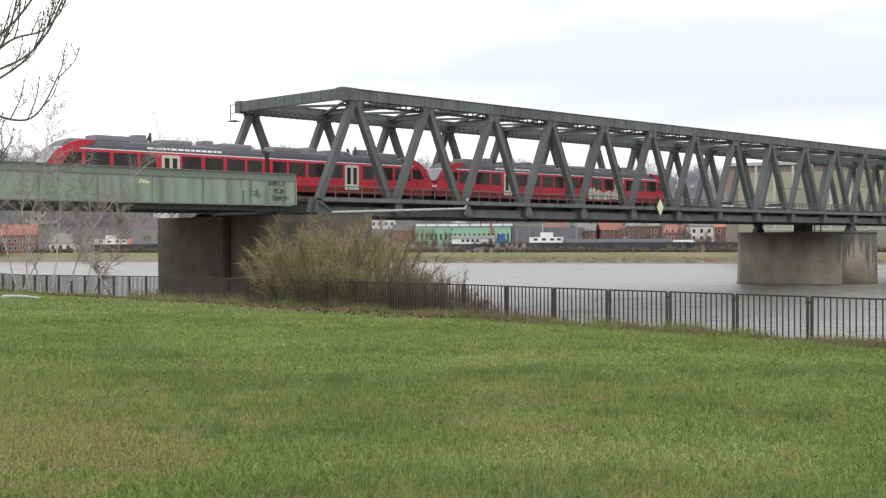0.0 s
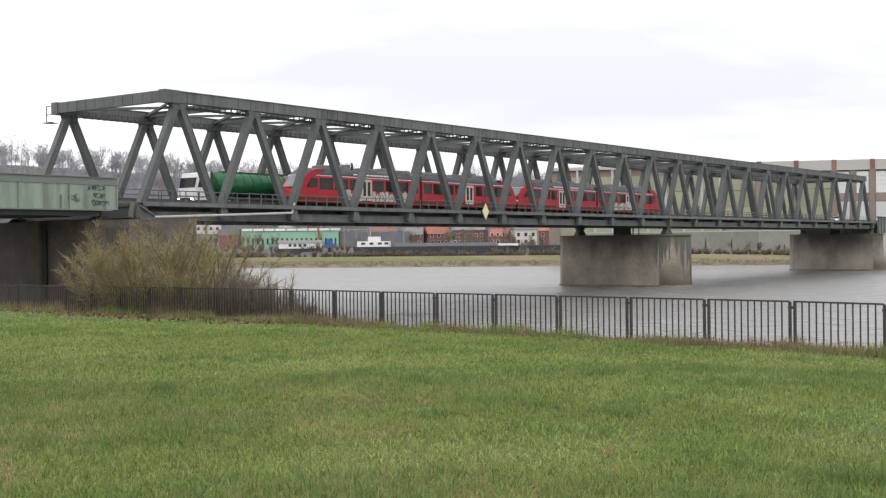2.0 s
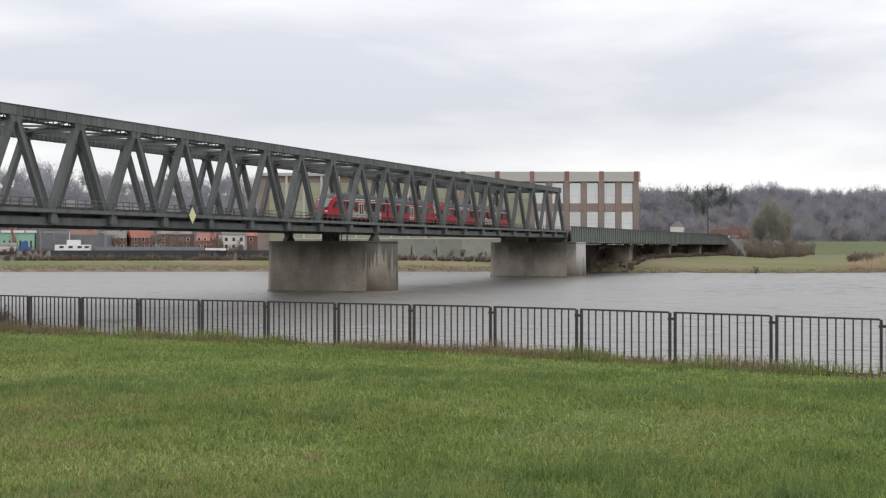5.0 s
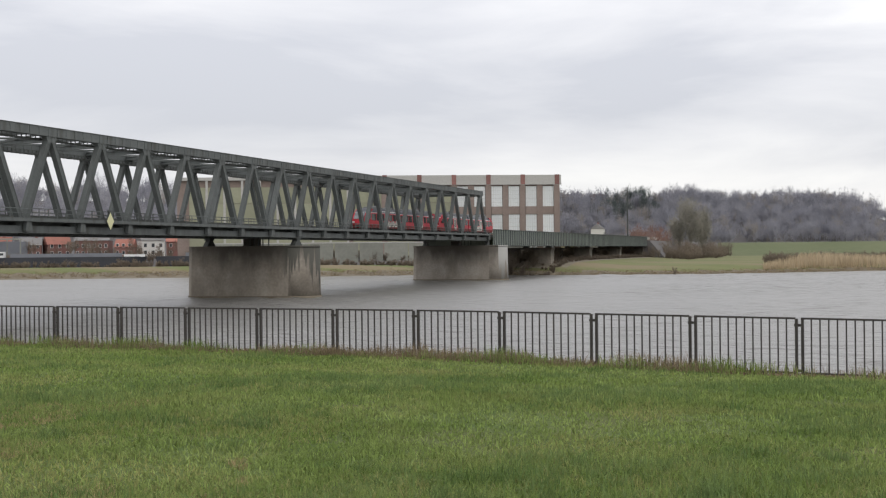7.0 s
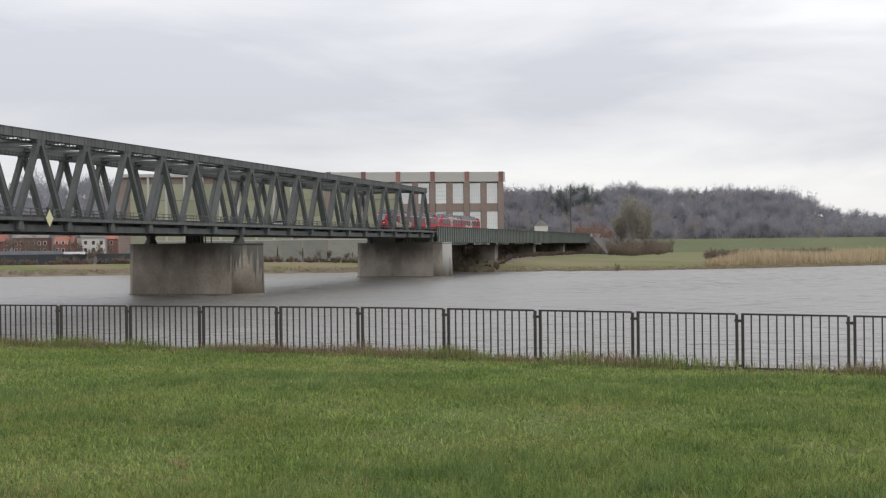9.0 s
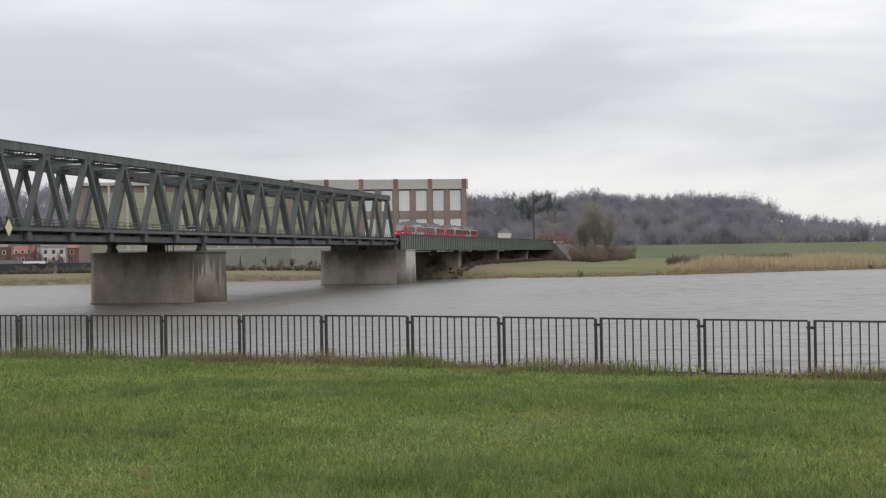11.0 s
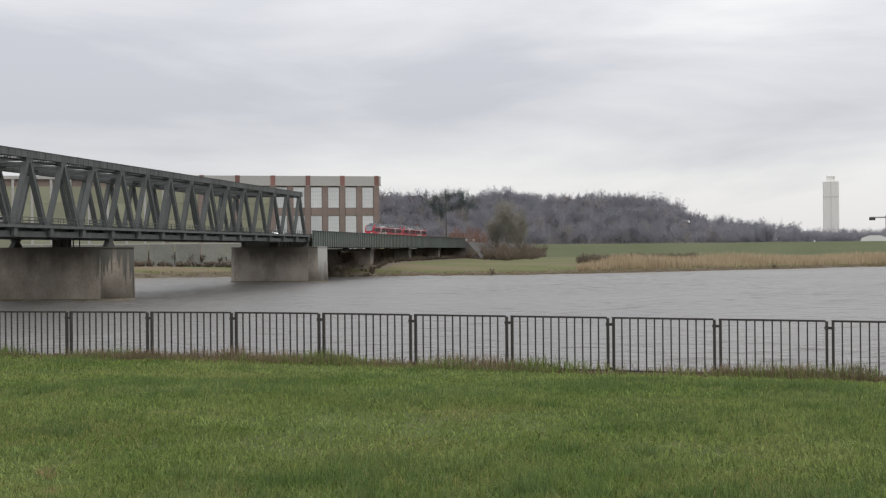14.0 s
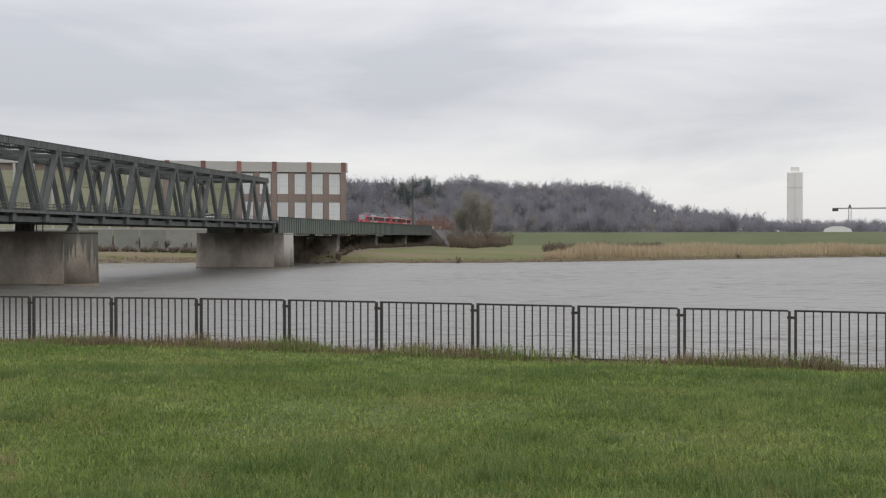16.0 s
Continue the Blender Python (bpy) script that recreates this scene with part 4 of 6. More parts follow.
            part("roof_box", bm, EQUIP, car)
        bm = bmesh.new()
        tube(bm, (cab + d * 9.6, -0.4, 3.9), (cab + d * 9.6, -0.4, 4.75), 0.12, 0.1, 8)
        tube(bm, (cab + d * 9.6, 0.3, 3.9), (cab + d * 10.0, 0.3, 4.6), 0.1, 0.1, 8)
        part("exhaust_pipe", bm, UNDER, car)
        bm = bmesh.new()
        a, b = sorted((cab + d * 5.2, cab + d * 14.5))
        box(bm, a, b, -1.15, 1.15, 0.28, 0.62)
        part("underfloor_gear", bm, UNDER, car)
        # lettering on the band as plain bars
        if n0:
            q = 8.8
            rnd = random.Random(2)
            for k in range(13):
                wd = rnd.uniform(0.22, 0.62)
                for s in (-1, 1):
                    bm = bmesh.new()
                    prism(bm, [(s * 1.305, 3.36), (s * 1.27, 3.52), (s * 1.245, 3.52), (s * 1.28, 3.36)], q, q + wd, "x")
                    part("lettering_bar", bm, WHITE, car)
                q += wd + 0.12
    bm = bmesh.new()
    box(bm, 20.3, 20.9, -1.25, 1.25, 0.6, 3.75)
    part("gangway_bellows", bm, BLACK, car)
    for x in (3.4, 20.6, 37.8):
        bogie = tagged(new("bogie"), "")
        bogie.parent = car
        bm = bmesh.new()
        box(bm, x - 1.7, x + 1.7, -1.12, -0.98, 0.3, 0.72)
        box(bm, x - 1.7, x + 1.7, 0.98, 1.12, 0.3, 0.72)
        box(bm, x - 0.3, x + 0.3, -1.0, 1.0, 0.3, 0.8)
        part("bogie_frame", bm, UNDER, bogie)
        for w in (-1.05, 1.05):
            bm = bmesh.new()
            for y in (-0.78, 0.78):
                tube(bm, (x + w, y - 0.06, 0.42), (x + w, y + 0.06, 0.42), 0.42, 0.42, 16)
            tube(bm, (x + w, -0.75, 0.42), (x + w, 0.75, 0.42), 0.08, 0.08, 8)
            part("wheelset", bm, UNDER, bogie)
    return car


def add_spray(car, x0, x1, seed):
    rnd = random.Random(seed)
    x = x0
    while x < x1:
        w, h = rnd.uniform(0.5, 1.0), rnd.uniform(0.9, 1.35)
        z = 0.62
        pts = [(x, z), (x + w * 0.9, z + rnd.uniform(-0.1, 0.1)), (x + w, z + h * rnd.uniform(0.5, 0.9)), (x + w * 0.55, z + h), (x - 0.05, z + h * rnd.uniform(0.6, 1))]
        bm = bmesh.new()
        prism(bm, pts, -1.40, -1.376)
        part("spray_patch", bm, SPRAY, car, "silver sprayed patch without readable words")
        x += w + 0.06
    bm = bmesh.new()
    for k in range(int((x1 - x0) * 4)):
        x = x0 + 0.25 * k
        z = rnd.uniform(0.7, 1.3)
        beam(bm, (x, -1.403, z), (x + rnd.uniform(-0.25, 0.25), -1.403, z + rnd.uniform(0.15, 0.5)), 0.01, 0.06)
    part("spray_outline", bm, SPRAY_DARK, car)


TAIL_CAR = build_railcar()
LEAD_CAR = copy_thing(TAIL_CAR, pose(0, 0, 0))
add_spray(TAIL_CAR, 11.8, 17.6, 3)
add_spray(TAIL_CAR, 7.4, 10.0, 5)
add_spray(LEAD_CAR, 24.5, 30.5, 8)


# ---- road traffic ----
def build_wheel(parent, x, y, r=0.5, w=0.3, name="wheel"):
    wheel = tagged(new(name), "")
    wheel.parent = parent
    wheel.matrix_basis = pose(x, y, r)
    bm = bmesh.new()
    tube(bm, (0, -w / 2, 0), (0, w / 2, 0), r, r, 18)
    part("tyre", bm, BLACK, wheel)
    bm = bmesh.new()
    tube(bm, (0, -w / 2 - 0.02, 0), (0, w / 2 + 0.02, 0), r * 0.55, r * 0.55, 12)
    part("rim", bm, CAR_SILVER, wheel)


def build_tanker():
    """Front at x = 0, tail at x = 15; it drives towards -x."""
    t = thing("tanker_lorry", "white lorry cab pulling a ribbed green tank trailer", "lorry")
    bm = bmesh.new()
    prism(bm, [(0.05, 0.55), (0.0, 1.4), (0.12, 1.9), (0.42, 2.95), (0.65, 3.35), (2.1, 3.55), (2.15, 0.7)], -1.22, 1.22)
    bmesh.ops.bevel(bm, geom=bm.edges[:], offset=0.06, segments=1, affect="EDGES")
    part("cab", bm, WHITE, t)
    bm = bmesh.new()
    prism(bm, [(0.09, 1.95), (0.38, 2.92), (0.5, 2.92), (0.25, 1.95)], -1.12, 1.12)
    part("windscreen", bm, GLASS_DARK, t)
    bm = bmesh.new()
    for s in (-1, 1):
        prism(bm, [(0.4, 1.95), (0.7, 2.8), (1.5, 2.8), (1.5, 1.95)], s * 1.18, s * 1.235)
    part("side_window", bm, GLASS_DARK, t)
    bm = bmesh.new()
    box(bm, -0.05, 0.1, -1.2, 1.2, 0.4, 0.95)
    part("bumper", bm, BLACK, t)
    for y in (-0.95, 0.95):
        bm = bmesh.new()
        box(bm, -0.07, 0.06, y - 0.2, y + 0.2, 0.7, 0.9)
        part("headlight", bm, LAMP_GLOW, t)
    bm = bmesh.new()
    box(bm, 1.0, 14.6, -0.45, 0.45, 0.75, 1.15)
    part("chassis", bm, UNDER, t)
    bm = bmesh.new()
    n = 20
    rings = []
    for x, r in ((3.3, 0.75), (3.45, 1.05), (3.8, 1.22), (14.2, 1.22), (14.6, 1.05), (14.75, 0.7)):
        rings.append([bm.verts.new((x, r * math.cos(2 * math.pi * i / n), 2.42 + r * math.sin(2 * math.pi * i / n))) for i in range(n)])
    for a, b in zip(rings, rings[1:]):
        for i in range(n):
            bm.faces.new((a[i], a[(i + 1) % n], b[(i + 1) % n], b[i]))
    bm.faces.new(rings[0][::-1])
    bm.faces.new(rings[-1])
    part("tank", bm, GREEN_TANK, t, smooth=True)
    for x in np.arange(4.4, 14.3, 1.2):
        bm = bmesh.new()
        tube(bm, (x - 0.05, 0, 2.42), (x + 0.05, 0, 2.42), 1.27, 1.27, 20)
        part("rib", bm, GREEN_TANK, t)
    bm = bmesh.new()
    box(bm, 4.5, 13.5, -0.4, 0.4, 3.6, 3.72)
    part("catwalk", bm, UNDER, t)
    bm = bmesh.new()
    tube(bm, (2.6, -0.9, 1.0), (2.6, -0.9, 3.6), 0.09, 0.09, 8)
    part("exhaust_stack", bm, UNDER, t)
    for x in (1.3, 4.6, 11.4, 12.6, 13.8):
        for y in (-1.05, 1.05):
            build_wheel(t, x, y)
    return t


def build_car(paint, label):
    """Front at x = 0; it drives towards -x."""
    c = thing("car", label, "car", "cars on the bridge")
    bm = bmesh.new()
    prism(bm, [(0.0, 0.35), (0.0, 0.7), (0.3, 0.85), (1.2, 0.98), (3.9, 1.0), (4.25, 0.95), (4.3, 0.4), (4.1, 0.28), (0.2, 0.28)], -0.88, 0.88)
    bmesh.ops.bevel(bm, geom=bm.edges[:], offset=0.05, segments=1, affect="EDGES")
    part("body", bm, paint, c)
    bm = bmesh.new()
    prism(bm, [(1.0, 0.97), (1.75, 1.42), (3.4, 1.46), (4.1, 0.98)], -0.74, 0.74)
    part("cabin_glass", bm, GLASS_DARK, c)
    bm = bmesh.new()
    prism(bm, [(1.7, 1.41), (1.85, 1.5), (3.3, 1.52), (3.45, 1.45)], -0.7, 0.7)
    part("roof", bm, paint, c)
    for y in (-0.65, 0.65):
        bm = bmesh.new()
        box(bm, -0.02, 0.12, y - 0.15, y + 0.15, 0.6, 0.74)
        part("headlight", bm, LAMP_GLOW, c)
    for x in (0.85, 3.45):
        for y in (-0.8, 0.8):
            build_wheel(c, x, y, 0.32, 0.2)
    return c


LAMP_GLOW = bpy.data.materials.new("lit_headlamp")
LAMP_GLOW.use_nodes = True
LAMP_GLOW.node_tree.nodes["Principled BSDF"].inputs["Emission Color"].default_value = (1, 0.95, 0.85, 1)
LAMP_GLOW.node_tree.nodes["Principled BSDF"].inputs["Emission Strength"].default_value = 4.0

TANKER = build_tanker()
CARS = [
    (build_car(WHITE, "white hatchback driving over the bridge"), 145.5, -15.0),
    (build_car(CAR_SILVER, "silver estate car driving over the bridge"), 160.5, -15.0),
    (build_car(CAR_SILVER, "silver saloon with lit headlamps driving over the bridge"), 292.0, -10.0),
    (build_car(WHITE, "white car with lit headlamps driving over the bridge"), 442.0, -12.0),
]


# ---- the riverside fence ----
def build_fence():
    fence = thing("fence", "dark brown steel bar fence in panels along the river bank", "fence")
    bm = bmesh.new()
    beam(bm, (-0.05, 0, -0.25), (-0.05, 0, 0.98), 0.055, 0.05)
    post = mesh_of("post", bm, FENCE_PAINT)
    bm = bmesh.new()
    beam(bm, (0, 0, -0.1), (0, 0, 0.97), 0.025, 0.025)
    bar = mesh_of("bar", bm, FENCE_PAINT)
    # corner points from the lower end of the meadow upstream
    pts = [Vector((float(fence_x(y)), y)) for y in (-14.0, -2.9, 9.0, 21.0, 49.2, 65.0, 85.0)]
    step = 1.985
    dist = [0.0]
    for a, b in zip(pts, pts[1:]):
        dist.append(dist[-1] + (b - a).length)
    at = lambda q: Vector((np.interp(q, dist, [p.x for p in pts]), np.interp(q, dist, [p.y for p in pts])))
    n = int(dist[-1] / step)
    shift = (dist[1] % step) - 0.07
    for k in range(n):
        a, b = at(shift + k * step), at(shift + k * step + step)
        if b.y > 84:
            break
        za, zb = float(fence_ground(a.y)), float(fence_ground(b.y))
        turn = math.degrees(math.atan2(b.y - a.y, b.x - a.x))
        m = lambda q: pose(a.x + (b.x - a.x) * q, a.y + (b.y - a.y) * q, za + (zb - za) * q, 0, 0, turn)
        for q in (0.0, 0.055):
            piece("post", post, fence, m(q + 0.012))
        for z, h in ((0.985, 0.045), (-0.02, 0.035)):
            bm = bmesh.new()
            p, r = m(0.05).translation, m(1.0).translation
            beam(bm, (p.x, p.y, p.z + z), (r.x, r.y, r.z + z), 0.035, h, (0, 0, 1))
            part("rail", bm, FENCE_PAINT, fence)
        p, r = m(-0.012).translation, m(0.062).translation
        for z in (0.86, 0.02):
            bm = bmesh.new()
            beam(bm, (p.x, p.y, p.z + z), (r.x, r.y, r.z + z), 0.05, 0.04, (0, 0, 1))
            part("joint_plate", bm, FENCE_PAINT, fence)
        for j in range(1, 12):
            piece("bar", bar, fence, m(0.055 + 0.93 * j / 12))


build_fence()

# ---- plants ----
def limb(bm, pts, r0, r1, sides=5):
    n = len(pts) - 1
    for k in range(n):
        tube(bm, pts[k], pts[k + 1], r0 + (r1 - r0) * k / n, r0 + (r1 - r0) * (k + 1) / n, sides)


def build_near_tree():
    """A bare tree close by, whose outer branches hang into the picture at the start."""
    tree = thing("bare_tree", "bare spring tree with thin dark budding branches", "tree")
    rnd = random.Random(12)
    base = Vector((2.7, 11.6, float(ground_z(2.7, 11.6)) - 0.05))
    wood, twig = bmesh.new(), bmesh.new()
    limb(wood, [base, base + Vector((0.05, 0, 1.6)), base + Vector((0.0, 0.1, 3.4)), base + Vector((-0.1, 0.1, 5.4)), base + Vector((-0.2, 0, 7.4))], 0.24, 0.05, 10)
    up = Vector((0, 0, 1))

    def at(az, z, r=12.0):
        return Vector((r * math.cos(radians(az)), r * math.sin(radians(az)), z))

    def glide(pts, steps=7):
        """A smooth bow through the points."""
        out = []
        for k in range(len(pts) - 1):
            p0, p1, p2, p3 = pts[max(k - 1, 0)], pts[k], pts[k + 1], pts[min(k + 2, len(pts) - 1)]
            for j in range(steps):
                u = j / steps
                out.append(0.5 * (2 * p1 + (p2 - p0) * u + (2 * p0 - 5 * p1 + 4 * p2 - p3) * u * u + (3 * p1 - p0 - 3 * p2 + p3) * u ** 3))
        return out + [pts[-1]]

    def shoot(p, way, length, r, depth):
        """A side shoot that leaves at a slant, bows upwards and carries buds."""
        n, q = 6, Vector(p)
        way = Vector(way).normalized()
        for k in range(n):
            way = (way + up * 0.17 + Vector((rnd.gauss(0, 0.09), rnd.gauss(0, 0.09), rnd.gauss(0, 0.06)))).normalized()
            e = q + way * length / n
            tube(twig, q, e, r, r * 0.9, 4)
            q, r = e, r * 0.9
            if depth and 0 < k < n - 1 and rnd.random() < 0.5:
                side = way.cross(Vector((rnd.gauss(0, 1), rnd.gauss(0, 1), rnd.gauss(0, 1)))).normalized()
                shoot(q, way * 0.6 + side, length * rnd.uniform(0.25, 0.5), r * 0.8, depth - 1)
            elif rnd.random() < 0.45:
                side = way.cross(Vector((rnd.gauss(0, 1), rnd.gauss(0, 1), 0))).normalized()
                tube(twig, q, q + (way + side) * 0.02, r * 1.6, r * 0.7, 4)
        tube(twig, q, q + way * 0.035, r * 2.2, r * 0.8, 4)

    arcs = (
        ((3.05, 69), (3.1, 66), (3.3, 63.6), (3.55, 62.4), (3.98, 61.5)),
        ((2.85, 69), (2.95, 66), (2.78, 63.8), (2.86, 62.6), (3.3, 61.6)),
        ((3.0, 69), (2.85, 66.2), (3.1, 64), (3.3, 62.9), (3.62, 62.0)),
        ((2.5, 70), (2.2, 67.4), (2.14, 66.2), (2.2, 65.2), (2.3, 64.4)),
        ((3.2, 68), (3.4, 65), (3.75, 63.2), (4.1, 62.4), (4.6, 62.0)),
        ((3.0, 68), (3.2, 65), (3.45, 64.0), (3.9, 63.4), (4.5, 63.1)),
        ((2.7, 70), (2.65, 67), (2.6, 66.2), (2.55, 65.3), (2.6, 64.6)),
        ((3.2, 68), (3.3, 65), (3.5, 63.6), (3.6, 62.4), (3.8, 61.6)),
    )
    for k, arc in enumerate(arcs):
        deep = 12.0 + 0.35 * math.sin(k * 2.3)
        pts = [base + up * (2.1 + 0.2 * k)] + [at(az, z, deep + 0.1 * j * math.cos(k)) for j, (z, az) in enumerate(arc)]
        bow = glide(pts)
        limb(wood, bow[:12], 0.045, 0.014)
        limb(twig, bow[11:], 0.014, 0.006)
        across = (at(60, 0) - at(64, 0)).normalized()
        for j in range(13, len(bow) - 1, 4):
            side = 1 if j % 2 else -0.5
            shoot(bow[j], across * rnd.uniform(0.2, 0.8) + up * side * rnd.uniform(0.3, 0.8) + at(62, 0).normalized() * rnd.uniform(-0.7, 0.7), rnd.uniform(0.22, 0.48), 0.0065, 2)
        shoot(bow[-1], bow[-1] - bow[-3], 0.25, 0.006, 1)
    right, ahead = Vector((0.697, -0.717, 0)), Vector((0.717, 0.697, 0))
    for k in range(12):
        z, a = rnd.uniform(2, 6), rnd.uniform(1.2, 4.6)
        p = base + up * z
        q = p + (right * math.cos(a) + ahead * math.sin(a)) * rnd.uniform(1.4, 2.2) + up * rnd.uniform(0.3, 1.0)
        limb(wood, [p, p.lerp(q, 0.5) + up * 0.1, q], 0.04, 0.012)
        for _ in range(4):
            shoot(q, q - p, rnd.uniform(0.5, 0.9), 0.008, 1)
    part("trunk", wood, BARK, tree)
    part("crown", twig, BARK, tree)


def slivers(name, start, way, length, width, material, rs):
    """Fine twigs as thin three-sided spikes in one mesh."""
    n = len(start)
    way = way / np.linalg.norm(way, axis=1)[:, None]
    s = np.cross(way, rs.normal(0, 1, (n, 3)))
    s = s / np.linalg.norm(s, axis=1)[:, None] * width
    u = np.cross(way, s)
    tip = start + way * length[:, None]
    bend = start + way * length[:, None] * 0.5 + rs.normal(0, 0.04, (n, 3)) * length[:, None]
    V = np.stack([start + s, start - s * 0.5 + u * 0.8, start - s * 0.5 - u * 0.8, bend + s * 0.8, bend - s * 0.4 + u * 0.6, bend - s * 0.4 - u * 0.6, tip], 1).reshape(-1, 3)
    o = np.arange(n)[:, None] * 7
    tri = (0, 1, 4, 0, 4, 3, 1, 2, 5, 1, 5, 4, 2, 0, 3, 2, 3, 5, 3, 4, 6, 4, 5, 6, 5, 3, 6)
    return raw_mesh(name, V, (o + np.array(tri)[None, :]).ravel(), 3, material)


def build_birches():
    for k, (x, y, h, lean) in enumerate(((31.9, 62.5, 8.2, 0.12), (31.2, 59.0, 8.8, 0.24), (31.0, 57.2, 7.8, 0.34), (31.6, 56.4, 6.0, 0.05), (32.4, 64.8, 8.0, -0.12), (31.0, 54.6, 4.4, 0.5), (31.5, 60.6, 6.8, -0.22), (31.4, 53.2, 3.0, -0.2), (31.8, 63.4, 5.0, 0.4))):
        rnd = random.Random(40 + k)
        rs = np.random.RandomState(60 + k)
        tree = thing("birch", "slender white-barked young birch, bare in early spring", "tree", "birches by the fence")
        base = Vector((x, y, float(ground_z(x, y)) - 0.1))
        wood = bmesh.new()
        h *= 1.18
        p, way, r = base, Vector((lean * 0.9, -lean * 0.9, 1)), 0.055
        start, ways, lens = [], [], []
        for j in range(10):
            way = (way + Vector((rnd.gauss(0, 0.17), rnd.gauss(0, 0.17), 0.05))).normalized()
            q = p + way * h / 10
            tube(wood, p, q, r, r * 0.86, 6)
            p, r = q, r * 0.86
            if j > 1:
                for _ in range(3):
                    side = Vector((rnd.gauss(0, 1), rnd.gauss(0, 1), 1.1)).normalized()
                    b = p + side * h * rnd.uniform(0.1, 0.26)
                    m = p.lerp(b, 0.5) + Vector((0, 0, 0.08))
                    tube(wood, p, m, r * 0.42, r * 0.3, 4)
                    tube(wood, m, b, r * 0.3, r * 0.16, 4)
                    for _ in range(24):
                        c = p.lerp(b, rnd.uniform(0.2, 1.1))
                        start.append(c)
                        ways.append((side.x + rnd.gauss(0, 0.8), side.y + rnd.gauss(0, 0.8), rnd.gauss(0.5, 0.7)))
                        lens.append(rnd.uniform(0.25, 0.8))
        part("trunk", wood, BIRCH, tree)
        crown = new("crown", slivers("crown", np.array([tuple(v) for v in start]), np.array(ways), np.array(lens), 0.0075, TWIG, rs))
        crown.parent = tree


def build_willow_bush():
    rnd, rs = random.Random(9), np.random.RandomState(9)
    bush = thing("willow_bush", "broad budding willow bush with many olive-yellow twigs", "bush")
    wood = bmesh.new()
    start, ways = [], []
    for k in range(230):
        a = rnd.uniform(0, 2 * math.pi)
        rad = math.sqrt(rnd.random())
        x, y = 29.2 + rad * math.cos(a) * 1.3, 33.3 + rad * math.sin(a) * 3.9
        p = Vector((x, y, float(ground_z(x, y)) - 0.1))
        out = Vector((math.cos(a) * rad * 0.5 + rnd.gauss(0, 0.15), math.sin(a) * rad * 0.62 + rnd.gauss(0, 0.22), 1.1)).normalized()
        crest = 2.5 - 0.9 * (rad * math.sin(a)) ** 2 + rnd.gauss(0, 0.25)
        reach = (crest - p.z) * rnd.uniform(0.45, 1.0)
        r = rnd.uniform(0.012, 0.036) * (1.7 if k % 9 == 0 else 1.0)
        for j in range(5):
            out = (out + Vector((rnd.gauss(0, 0.16), rnd.gauss(0, 0.18), 0.03))).normalized()
            q = p + out * reach / 5
            tube(wood, p, q, r, r * 0.8, 4)
            for _ in range(6 + 8 * j):
                start.append(tuple(p.lerp(q, rnd.random())))
                ways.append((out.x + rnd.gauss(0, 0.75), out.y + rnd.gauss(0, 0.85), out.z + rnd.gauss(0, 0.55)))
            p, r = q, r * 0.8
    part("stem", wood, BARK, bush)
    n = len(start)
    crown = new("crown", slivers("crown", np.array(start), np.array(ways), rs.uniform(0.18, 0.62, n), 0.0062, WILLOW, rs))
    crown.parent = bush
    # a low bare shrub that grows into the fence beside it
    shrub = thing("bare_shrub", "low brown bare shrub growing into the fence", "bush")
    start, ways = [], []
    wood = bmesh.new()
    for k in range(240):
        y = rnd.gauss(27.0, 1.5)
        x = float(fence_x(y)) + rnd.uniform(0.1, 1.5)
        p = Vector((x, y, float(ground_z(x, y)) - 0.05))
        out = Vector((rnd.gauss(0, 0.25), rnd.gauss(0, 0.35), 1)).normalized()
        reach = rnd.uniform(0.8, 2.1) * max(0.35, 1 - abs(y - 27.8) / 5)
        r = rnd.uniform(0.006, 0.013)
        for j in range(4):
            out = (out + Vector((rnd.gauss(0, 0.16), rnd.gauss(0, 0.18), 0.02))).normalized()
            q = p + out * reach / 4
            tube(wood, p, q, r, r * 0.8, 4)
            for _ in range(4 + 3 * j):
                start.append(tuple(p.lerp(q, rnd.random())))
                ways.append((out.x + rnd.gauss(0, 0.7), out.y + rnd.gauss(0, 0.7), out.z + rnd.gauss(0, 0.4)))
            p, r = q, r * 0.8
    part("stem", wood, BARK, shrub)
    crown = new("crown", slivers("crown", np.array(start), np.array(ways), rs.uniform(0.12, 0.42, len(start)), 0.006, WOOD_OLIVE, rs))
    crown.parent = shrub


